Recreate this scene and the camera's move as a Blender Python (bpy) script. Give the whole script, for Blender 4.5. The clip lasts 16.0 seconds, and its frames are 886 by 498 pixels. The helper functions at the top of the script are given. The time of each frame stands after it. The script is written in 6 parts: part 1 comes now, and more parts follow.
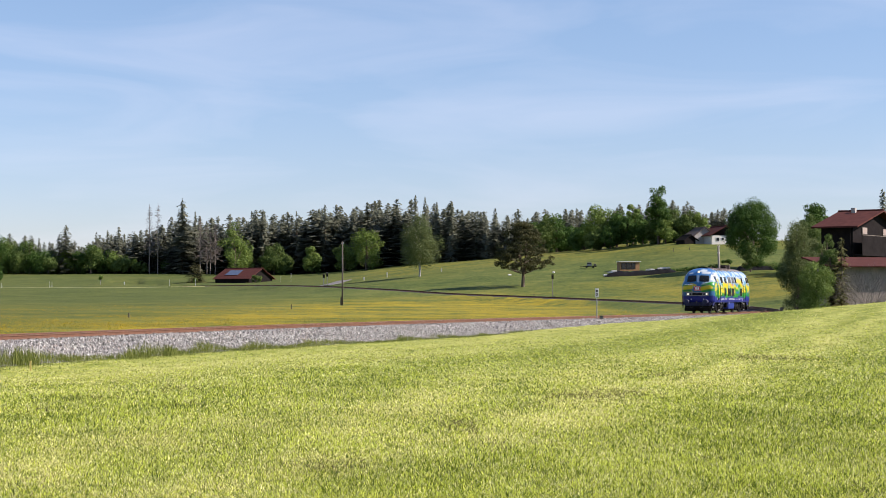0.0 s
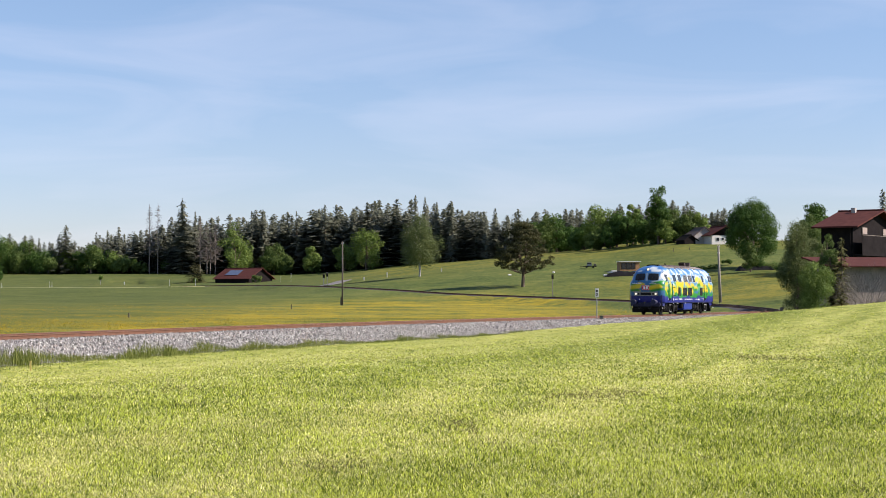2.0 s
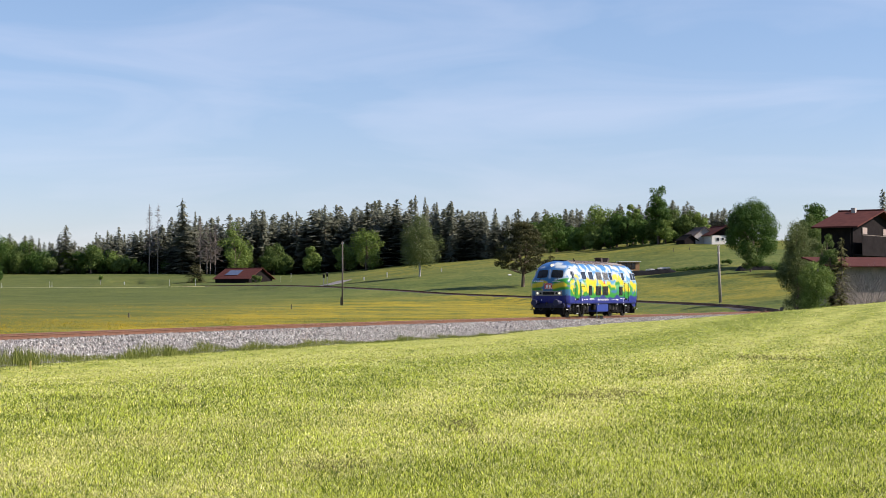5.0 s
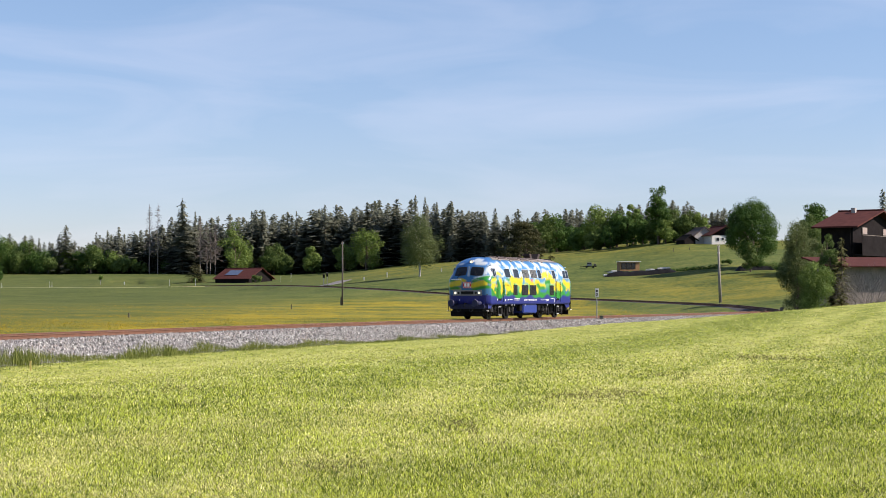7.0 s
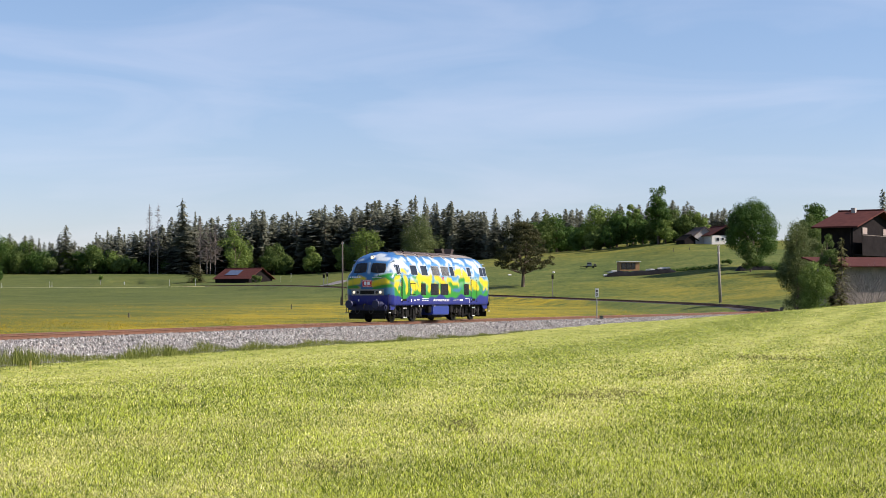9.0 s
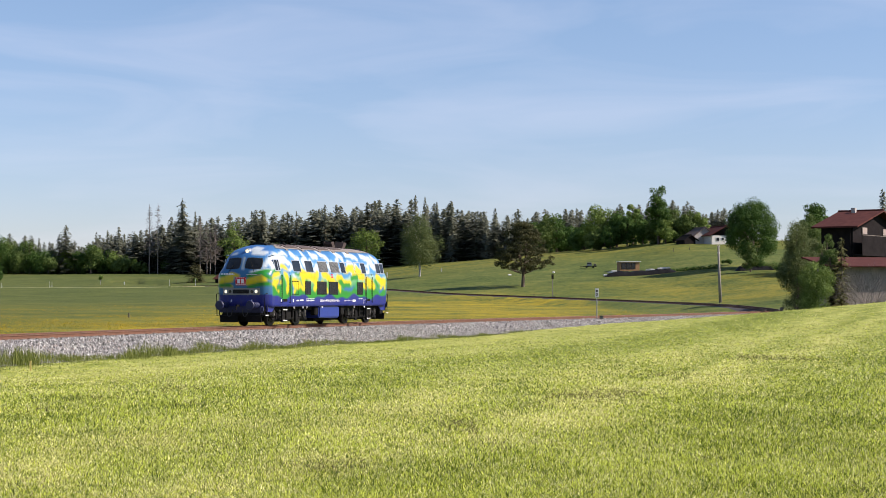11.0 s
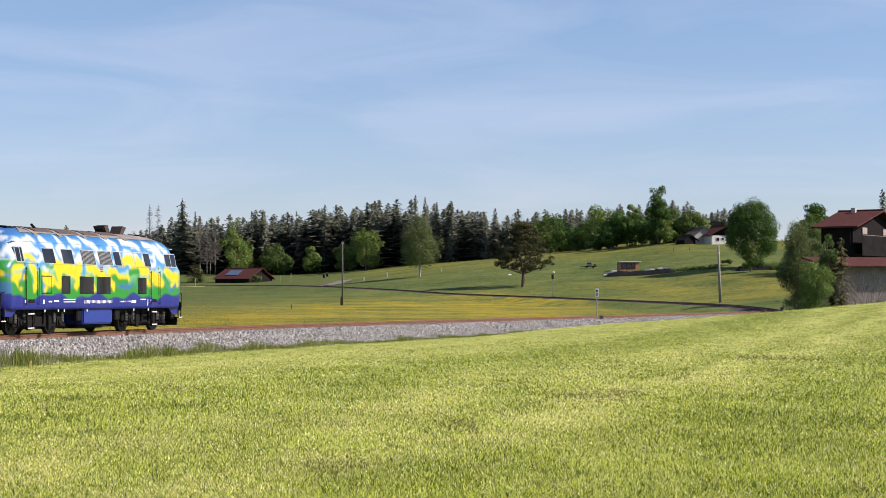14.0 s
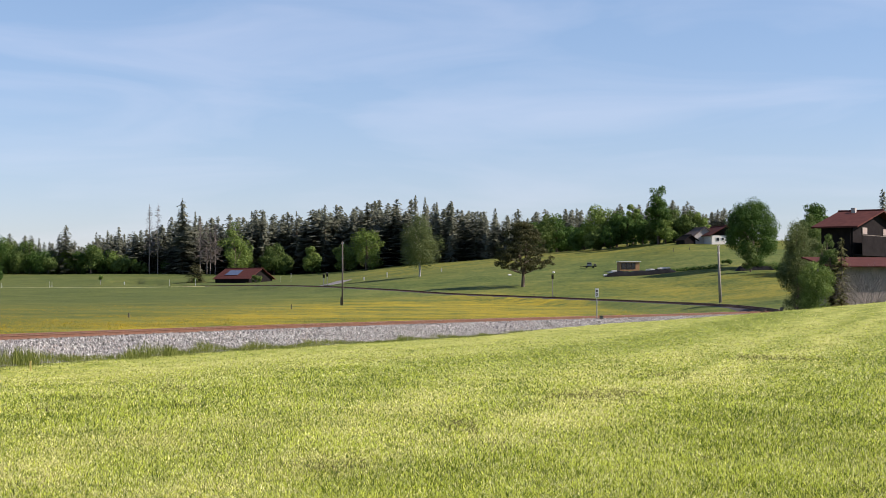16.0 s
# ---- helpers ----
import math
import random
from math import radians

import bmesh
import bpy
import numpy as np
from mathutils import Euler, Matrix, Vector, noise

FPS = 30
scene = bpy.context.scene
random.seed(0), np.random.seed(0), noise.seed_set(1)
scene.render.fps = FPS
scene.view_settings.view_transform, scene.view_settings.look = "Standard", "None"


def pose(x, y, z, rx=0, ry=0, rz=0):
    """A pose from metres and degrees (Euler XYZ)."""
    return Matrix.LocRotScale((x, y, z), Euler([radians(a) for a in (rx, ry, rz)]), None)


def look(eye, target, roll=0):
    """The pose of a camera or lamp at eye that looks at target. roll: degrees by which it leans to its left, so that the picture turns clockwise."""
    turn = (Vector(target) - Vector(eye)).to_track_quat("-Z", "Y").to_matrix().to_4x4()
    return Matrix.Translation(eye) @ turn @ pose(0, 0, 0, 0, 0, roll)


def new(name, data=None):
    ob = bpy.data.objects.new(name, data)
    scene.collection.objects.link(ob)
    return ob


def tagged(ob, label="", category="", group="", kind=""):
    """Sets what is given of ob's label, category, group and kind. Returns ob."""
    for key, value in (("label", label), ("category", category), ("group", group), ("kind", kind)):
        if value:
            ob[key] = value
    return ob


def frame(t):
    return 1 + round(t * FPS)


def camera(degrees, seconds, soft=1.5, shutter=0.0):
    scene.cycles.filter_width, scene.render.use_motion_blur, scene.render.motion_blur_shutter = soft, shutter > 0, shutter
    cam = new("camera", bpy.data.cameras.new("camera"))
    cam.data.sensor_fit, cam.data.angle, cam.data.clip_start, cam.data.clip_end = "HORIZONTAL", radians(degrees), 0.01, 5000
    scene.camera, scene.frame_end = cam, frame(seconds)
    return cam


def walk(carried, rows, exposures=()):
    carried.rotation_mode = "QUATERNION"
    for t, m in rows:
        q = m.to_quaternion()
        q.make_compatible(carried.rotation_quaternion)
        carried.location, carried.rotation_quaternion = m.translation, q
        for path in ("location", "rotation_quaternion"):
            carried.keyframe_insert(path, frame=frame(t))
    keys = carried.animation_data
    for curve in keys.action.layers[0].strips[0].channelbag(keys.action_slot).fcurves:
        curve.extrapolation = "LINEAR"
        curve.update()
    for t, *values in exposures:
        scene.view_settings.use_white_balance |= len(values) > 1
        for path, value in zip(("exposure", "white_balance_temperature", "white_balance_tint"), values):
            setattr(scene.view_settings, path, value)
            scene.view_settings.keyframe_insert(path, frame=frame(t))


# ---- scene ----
cam = camera(29.3, 16.0, soft=0.65)
CAM_POSE = pose(0, 0, 1.457, 91.633, 0, 0)
walk(cam, [(0, CAM_POSE), (16.0, CAM_POSE)], exposures=[(0, 0.76, 6500, 20), (4.0, 0.74, 6500, 20), (9.0, 0.70, 6500, 20), (12.5, 0.64, 6500, 20), (14.5, 0.63, 6500, 20), (16.0, 0.69, 6500, 20)])

# ---- world and sun ----
SUN_ELEV, SUN_AZ = radians(37), radians(96)      # azimuth clockwise from +y
world = bpy.data.worlds.new("sky")
scene.world = world
world.use_nodes = True
wn, wl = world.node_tree.nodes, world.node_tree.links
wn.clear()
w_out, w_bg, w_sky = wn.new("ShaderNodeOutputWorld"), wn.new("ShaderNodeBackground"), wn.new("ShaderNodeTexSky")
w_sky.sky_type, w_sky.sun_disc = "NISHITA", False
w_sky.sun_elevation, w_sky.sun_rotation = SUN_ELEV, SUN_AZ
w_sky.air_density, w_sky.dust_density, w_sky.ozone_density = 1.0, 0.15, 2.5
w_co, w_map = wn.new("ShaderNodeTexCoord"), wn.new("ShaderNodeMapping")
w_map.inputs["Scale"].default_value = (2.2, 2.2, 13.0)
w_map.inputs["Rotation"].default_value = (0.0, radians(7), 0.0)
w_noise, w_ramp, w_mix = wn.new("ShaderNodeTexNoise"), wn.new("ShaderNodeValToRGB"), wn.new("ShaderNodeMixRGB")
w_noise.inputs["Scale"].default_value, w_noise.inputs["Detail"].default_value = 2.3, 6.0
w_noise.inputs["Distortion"].default_value = 0.7
w_ramp.color_ramp.elements[0].position, w_ramp.color_ramp.elements[1].position = 0.46, 0.85
w_ramp.color_ramp.elements[1].color = (0.3, 0.3, 0.3, 1)
w_mix.inputs[2].default_value = (7.0, 7.3, 8.0, 1)
wl.new(w_co.outputs["Generated"], w_map.inputs[0])
wl.new(w_map.outputs[0], w_noise.inputs["Vector"])
wl.new(w_noise.outputs["Fac"], w_ramp.inputs[0])
wl.new(w_ramp.outputs[0], w_mix.inputs[0])
w_sep, w_tint, w_mul = wn.new("ShaderNodeSeparateXYZ"), wn.new("ShaderNodeValToRGB"), wn.new("ShaderNodeMixRGB")
w_mul.blend_type, w_mul.inputs[0].default_value = "MULTIPLY", 1.0
w_tint.color_ramp.elements[0].color, w_tint.color_ramp.elements[1].color = (0.76, 0.80, 1.0, 1), (0.95, 1.0, 1.04, 1)
w_tint.color_ramp.elements[1].position = 0.2
wl.new(w_co.outputs["Generated"], w_sep.inputs[0])
wl.new(w_sep.outputs["Z"], w_tint.inputs[0])
wl.new(w_sky.outputs[0], w_mul.inputs[1])
wl.new(w_tint.outputs[0], w_mul.inputs[2])
wl.new(w_mul.outputs[0], w_mix.inputs[1])
wl.new(w_mix.outputs[0], w_bg.inputs[0])
w_bg.inputs[1].default_value = 0.08
wl.new(w_bg.outputs[0], w_out.inputs[0])
sun = new("sun", bpy.data.lights.new("sun", "SUN"))
sun.data.energy, sun.data.angle, sun.data.color = 5.0, radians(0.6), (1.0, 0.93, 0.80)
sun_dir = Vector((math.sin(SUN_AZ) * math.cos(SUN_ELEV), math.cos(SUN_AZ) * math.cos(SUN_ELEV), math.sin(SUN_ELEV)))
sun.matrix_world = look(sun_dir * 100, (0, 0, 0))


# ---- materials ----
class Nodes:
    """A small builder of node materials."""

    def __init__(self, name, rough=0.7, metal=0.0):
        self.m = bpy.data.materials.new(name)
        self.m.use_nodes = True
        self.t = self.m.node_tree
        self.b = self.t.nodes["Principled BSDF"]
        self.b.inputs["Roughness"].default_value, self.b.inputs["Metallic"].default_value = rough, metal

    def n(self, kind, **inputs):
        node = self.t.nodes.new("ShaderNode" + kind)
        for k, v in inputs.items():
            self.set(node.inputs[k.replace("_", " ")], v)
        return node

    def set(self, socket, v):
        if isinstance(v, bpy.types.NodeSocket):
            self.t.links.new(v, socket)
        else:
            socket.default_value = v

    def coord(self, which="Object"):
        return self.n("TexCoord").outputs[which]

    def noise(self, vec, scale, detail=4.0, dist=0.0, rough=0.55):
        return self.n("TexNoise", Vector=vec, Scale=scale, Detail=detail, Distortion=dist, Roughness=rough).outputs["Fac"]

    def ramp(self, fac, stops, mode="LINEAR"):
        r = self.n("ValToRGB", Fac=fac)
        e = r.color_ramp.elements
        r.color_ramp.interpolation = mode
        while len(e) < len(stops):
            e.new(0.5)
        for el, (p, c) in zip(e, stops):
            el.position, el.color = p, (c if len(c) == 4 else (*c, 1)) if not isinstance(c, float) else (c, c, c, 1)
        return r.outputs[0]

    def mix(self, fac, a, b, mode="MIX"):
        x = self.n("MixRGB")
        x.blend_type = mode
        for i, v in enumerate((fac, a, b)):
            if isinstance(v, tuple) and len(v) == 3:
                v = (*v, 1)
            self.set(x.inputs[i], v)
        return x.outputs[0]

    def math(self, op, a, b=0.0, clamp=False):
        x = self.n("Math")
        x.operation, x.use_clamp = op, clamp
        self.set(x.inputs[0], a)
        self.set(x.inputs[1], b)
        return x.outputs[0]

    def mapping(self, vec, scale=(1, 1, 1), rot=(0, 0, 0)):
        return self.n("Mapping", Vector=vec, Scale=scale, Rotation=rot).outputs[0]

    def bump(self, height, strength=0.3, dist=0.02):
        self.set(self.b.inputs["Normal"], self.n("Bump", Height=height, Strength=strength, Distance=dist).outputs[0])

    def color(self, c):
        self.set(self.b.inputs["Base Color"], (*c, 1) if isinstance(c, tuple) else c)
        return self


def simple(name, color, rough=0.6, metal=0.0, vary=0.25, scale=4.0, bump=0.15, emit=0.0):
    """Paint, metal, wood or the like: one colour with mottling at two scales."""
    k = Nodes(name, rough, metal)
    v = k.coord()
    a, b = k.noise(v, scale, 5.0), k.noise(v, scale * 9, 3.0)
    dark = tuple(c * (1 - vary) for c in color)
    lite = tuple(min(1, c * (1 + vary * 0.6)) for c in color)
    f = k.math("ADD", k.math("MULTIPLY", a, 0.65), k.math("MULTIPLY", b, 0.35))
    k.color(k.ramp(f, [(0.3, dark), (0.72, lite)]))
    if bump:
        k.bump(b, bump, 0.01)
    if emit:
        k.b.inputs["Emission Color"].default_value = (*color, 1)
        k.b.inputs["Emission Strength"].default_value = emit
    return k.m


def leafy(name, dark, lite, through_light=0.25, lo=0.15, hi=0.85):
    """Leaves, needles and grass: each island of the mesh has its own shade."""
    k = Nodes(name, 0.65)
    rnd = k.n("NewGeometry").outputs["Random Per Island"]
    oi = k.n("ObjectInfo").outputs["Random"]
    big = k.noise(k.coord(), 0.35, 2.0)
    f = k.math("ADD", k.math("MULTIPLY", rnd, 0.6), k.math("MULTIPLY", big, 0.4))
    f = k.math("ADD", f, k.math("MULTIPLY", k.math("SUBTRACT", oi, 0.5), 0.12))
    c = k.ramp(f, [(lo, dark), (hi, lite)])
    k.color(c)
    k.b.inputs["Specular IOR Level"].default_value = 0.12
    tr = k.n("BsdfTranslucent", Color=c)
    mx = k.n("MixShader", Fac=through_light)
    k.t.links.new(k.b.outputs[0], mx.inputs[1])
    k.t.links.new(tr.outputs[0], mx.inputs[2])
    k.t.links.new(mx.outputs[0], k.t.nodes["Material Output"].inputs[0])
    return k.m


# ---- mesh helpers ----
def np_mesh(name, verts, faces, mat, smooth=False):
    """A mesh from arrays: verts (n, 3), faces (m, k)."""
    me = bpy.data.meshes.new(name)
    verts, faces = np.asarray(verts, dtype=np.float32), np.asarray(faces, dtype=np.int32)
    n, k = faces.shape
    me.vertices.add(len(verts))
    me.vertices.foreach_set("co", verts.ravel())
    me.loops.add(n * k)
    me.loops.foreach_set("vertex_index", faces.ravel())
    me.polygons.add(n)
    me.polygons.foreach_set("loop_start", np.arange(n, dtype=np.int32) * k)
    me.polygons.foreach_set("use_smooth", np.full(n, smooth))
    me.update(calc_edges=True)
    for m in (mat if isinstance(mat, (list, tuple)) else [mat]):
        me.materials.append(m)
    return me


def join_np(pieces):
    """Arrays of many (verts, faces) as one."""
    vs, fs, o = [], [], 0
    for v, f in pieces:
        vs.append(v)
        fs.append(np.asarray(f) + o)
        o += len(v)
    return np.concatenate(vs), np.concatenate(fs)


def part(name, bm, mat, parent=None, label="", smooth=False):
    """Links a bmesh as one mesh object under a thing or a part."""
    me = bpy.data.meshes.new(name)
    bmesh.ops.recalc_face_normals(bm, faces=bm.faces)
    bm.to_mesh(me)
    bm.free()
    if smooth:
        for p in me.polygons:
            p.use_smooth = True
    me.materials.append(mat)
    if mat.name == "landscape_livery":
        paint(me)
    ob = new(name, me)
    ob.parent = parent
    if label:
        ob["label"] = label
    return ob


def np_part(name, v, f, mat, parent=None, label="", smooth=False):
    ob = new(name, np_mesh(name, v, f, mat, smooth))
    ob.parent = parent
    if label:
        ob["label"] = label
    return ob


def box(bm, size, at, rot=None, bevel=0.0):
    m = Matrix.Translation(at) @ (rot.to_matrix().to_4x4() if rot else Matrix()) @ Matrix.Diagonal((*size, 1))
    g = bmesh.ops.create_cube(bm, size=1.0, matrix=m)
    if bevel:
        ed = list({e for v in g["verts"] for e in v.link_edges})
        bmesh.ops.bevel(bm, geom=ed, offset=bevel, segments=2, affect="EDGES")


def rod(bm, a, b, r1, r2=None, seg=10):
    a, b = Vector(a), Vector(b)
    d = b - a
    m = Matrix.Translation((a + b) / 2) @ d.to_track_quat("Z", "Y").to_matrix().to_4x4()
    bmesh.ops.create_cone(bm, cap_ends=True, segments=seg, radius1=r1, radius2=r1 if r2 is None else r2, depth=d.length, matrix=m)


def thing(name, label, category, at=(0, 0, 0), group="", kind="", turn=0.0):
    ob = new(name)
    ob.empty_display_size = 0.2
    ob.matrix_basis = pose(*at, 0, 0, turn)
    return tagged(ob, label, category, group, kind)


def smoothstep(a, b, x):
    t = np.clip((x - a) / (b - a), 0, 1)
    return t * t * (3 - 2 * t)


# ---- the line of the railway ----
def near_line_x(y):
    """Where the near stretch of the line runs; straight on past its ends."""
    y = np.asarray(y, float)
    d = (np.clip(y, 64, 164) - 110.0) / 50
    end = np.where(y < 64, 0.33 * (y - 64), np.where(y > 164, 0.41 * (y - 164), 0))
    return 0.67 + 24.15 * d + 3.33 * d ** 2 - 2.08 * d ** 3 - 0.71 * d ** 4 + end


def catmull(pts, step):
    pts = np.array(pts, float)
    out = []
    for i in range(1, len(pts) - 2):
        p0, p1, p2, p3 = pts[i - 1:i + 3]
        n = max(2, int(np.linalg.norm(p2 - p1) / step))
        for t in np.arange(n) / n:
            out.append(0.5 * (2 * p1 + (p2 - p0) * t + (2 * p0 - 5 * p1 + 4 * p2 - p3) * t ** 2 + (3 * p1 - p0 - 3 * p2 + p3) * t ** 3))
    return np.array(out)


CURVE = [(float(near_line_x(y)), y, 0.0) for y in np.arange(-60.0, 170.0, 8.0)] + [
    (33.7, 180, 0.0), (38.9, 200, 0.0), (40.6, 221, 0.18), (39.0, 244, 0.52), (31.0, 286, 1.0), (19.9, 320, 1.55), (1.9, 362, 2.35),
    (-11.4, 392, 3.3), (-31.5, 440, 4.4), (-52, 490, 5.0), (-78, 545, 5.2), (-115, 610, 5.2), (-150, 670, 5.2)]
LINE = catmull(CURVE, 0.25)
S_LINE = np.concatenate([[0], np.cumsum(np.linalg.norm(np.diff(LINE, axis=0), axis=1))])
S_185 = float(np.interp(185.0, LINE[:1200, 1], S_LINE[:1200]))     # where the line passes y = 185


def line_at(s):
    """Centre of the line, level with the rails' tops, s metres along it."""
    return np.stack([np.interp(s, S_LINE, LINE[:, i]) for i in range(3)], -1)


def line_frame(s):
    p = line_at(s)
    d = line_at(s + 0.3) - line_at(s - 0.3)
    d[..., 2] *= 0.0
    d /= np.linalg.norm(d, axis=-1, keepdims=True)
    side = np.stack([d[..., 1], -d[..., 0], d[..., 2] * 0], -1)       # to the right, seen along the line
    return p, d, side


# ---- the lie of the land ----
def land(x, y):
    x, y = np.asarray(x, float), np.asarray(y, float)
    d = np.clip(y - 200, 0, None)
    far = -0.5 + np.where(d < 520, 4.7e-5 * d ** 2, 12.7 + (d - 520) * 0.02)
    far = far + 12.5 * smoothstep(-75, 70, x) * smoothstep(290, 545, y)
    far = far + 0.25 * np.sin(x * 0.05 + 1.0) * np.sin(y * 0.031) * smoothstep(250, 400, y)
    far = far - 7.0 * smoothstep(-20, 60, x) * smoothstep(548, 720, y)
    # rise towards the farm
    far = far + 2.2 * smoothstep(45, 75, x) * smoothstep(170, 260, y)
    q = np.clip(y / 100, -0.4, 1.25)
    near = -0.13 - 0.5 * smoothstep(0, 1, np.clip(y / 105, 0, 1)) + q * (0.03 * x + 0.0012 * np.clip(x, -40, 45) ** 2)
    near = near + 0.03 * np.sin(x * 0.35 + y * 0.1) * np.sin(y * 0.21)
    crest = smoothstep(103, 135, y)
    near = near * (1 - crest) + np.minimum(near, -0.5) * crest
    z = near * (1 - smoothstep(110, 160, y)) + far * smoothstep(110, 160, y)
    # left of the near line the field lies low
    off = x - near_line_x(np.clip(y, -60, 175))
    left = smoothstep(0, -4, off)
    z = np.where(y < 200, z * (1 - left) + (far - 0.15) * left, z)
    return z


def to_line(x, y):
    """Distance to the railway, and the rails' height there."""
    pts = LINE[::6]
    x, y = np.ravel(x), np.ravel(y)
    dist, h = np.empty(len(x)), np.empty(len(x))
    for i in range(0, len(x), 4000):
        dd = np.hypot(x[i:i + 4000, None] - pts[None, :, 0], y[i:i + 4000, None] - pts[None, :, 1])
        j = dd.argmin(1)
        dist[i:i + 4000], h[i:i + 4000] = dd[np.arange(len(j)), j], pts[j, 2]
    return dist, h


def ground_z(x, y):
    """Height of the ground, with the railway's bed let into it."""
    shape = np.shape(x)
    dist, h = to_line(x, y)
    z = land(np.ravel(x), np.ravel(y))
    bed = h - 0.97 + 0.69 * smoothstep(200, 235, np.ravel(y))
    z = z - (0.14 + 0.26 * smoothstep(112, 80, np.ravel(y))) * smoothstep(24, 4, dist) * smoothstep(125, 112, np.ravel(y))
    z = z - 0.26 * smoothstep(74, 46, np.ravel(y)) * smoothstep(22, 4, dist)
    k = smoothstep(7.0, 3.5, dist)
    z = z * (1 - k) + bed * k
    return z.reshape(shape) if shape else float(z[0])


def gz(x, y):
    return float(ground_z(np.array([x]), np.array([y]))[0])


def spot(u, dist):
    """A place on the ground dist metres ahead, u metres aside for each metre ahead."""
    return (u * dist, dist, gz(u * dist, dist))


def swathe_tone(x, y):
    """From -1, lush green, to 1, pale with cuttings: the mower's bands run along the railway."""
    c = x - 0.34 * y + 0.35 * np.sin(y * 0.21 + 0.5 * x) + 0.2 * np.sin(y * 0.53 - x)
    band = np.interp(c, [-34, -29, -24, -19.5, -16.5, -14, -11.8, -9.6, -8.1, -6.8, -5.3, -2.6, 0.2, 3.2, 6, 9], [0.3, 0.9, 0.5, 0.7, -0.3, -0.4, 0.3, 0.8, 0.0, 1.0, 0.1, -0.4, 0.1, -0.3, 0.3, 0.0])
    rag = 0.45 * np.sin(x * 1.9 + y * 0.6) * np.sin(y * 0.8 - x * 0.4) + 0.3 * np.sin(x * 4.7 - y * 2.1) * np.sin(y * 3.3 + 1.0) + 0.25 * np.sin(x * 0.7 + 1.3) * np.sin(y * 0.33)
    return np.clip(band * 0.85 + rag * (1 - 0.75 * smoothstep(25, 60, y)), -1, 1) * (1 - 0.35 * smoothstep(30, 80, y))


# ---- ground ----
def ground_material():
    k = Nodes("meadow_ground", 0.95)
    k.b.inputs["Specular IOR Level"].default_value = 0.1
    v = k.coord()
    att = k.n("Attribute")
    att.attribute_name = "mown"
    mown = att.outputs["Fac"]
    att2 = k.n("Attribute")
    att2.attribute_name = "flowery"
    flow = att2.outputs["Fac"]
    fine, mid = k.noise(v, 9.0, 6.0), k.noise(v, 0.9, 4.0)
    att3 = k.n("Attribute")
    att3.attribute_name = "swathe"
    # mown swathes run along the railway
    f = k.math("ADD", k.math("MULTIPLY", fine, 0.38), k.math("ADD", k.math("MULTIPLY", mid, 0.34), k.math("MULTIPLY", att3.outputs["Fac"], 0.28)))
    cut = k.ramp(f, [(0.38, (0.065, 0.095, 0.012)), (0.5, (0.20, 0.24, 0.040)), (0.61, (0.43, 0.43, 0.13))])
    streak, patch = k.noise(v, 0.16, 5.0, 0.0, 0.62), k.noise(v, 0.035, 3.0, 0.4)
    g = k.math("ADD", k.math("MULTIPLY", fine, 0.15), k.math("ADD", k.math("MULTIPLY", mid, 0.33), k.math("ADD", k.math("MULTIPLY", patch, 0.22), k.math("MULTIPLY", streak, 0.3))))
    tall = k.ramp(g, [(0.40, (0.042, 0.070, 0.016)), (0.5, (0.083, 0.110, 0.027)), (0.60, (0.155, 0.162, 0.043))])
    fl = k.math("ADD", k.math("MULTIPLY", k.noise(v, 0.07, 4.0, 0.0, 0.6), 0.5), k.math("MULTIPLY", k.noise(v, 0.45, 6.0, 0.0, 0.75), 0.5))
    fl = k.math("MULTIPLY", k.ramp(fl, [(0.42, 0.0), (0.60, 1.0)]), flow)
    tall = k.mix(k.math("MULTIPLY", fl, 0.75), tall, (0.408, 0.297, 0.017))
    att4 = k.n("Attribute")
    att4.attribute_name = "lush"
    tall = k.mix(k.math("MULTIPLY", att4.outputs["Fac"], 0.4), tall, (0.062, 0.074, 0.022))
    k.color(k.mix(mown, tall, cut))
    k.bump(fine, 0.6, 0.08)
    return k.m


GROUND = ground_material()


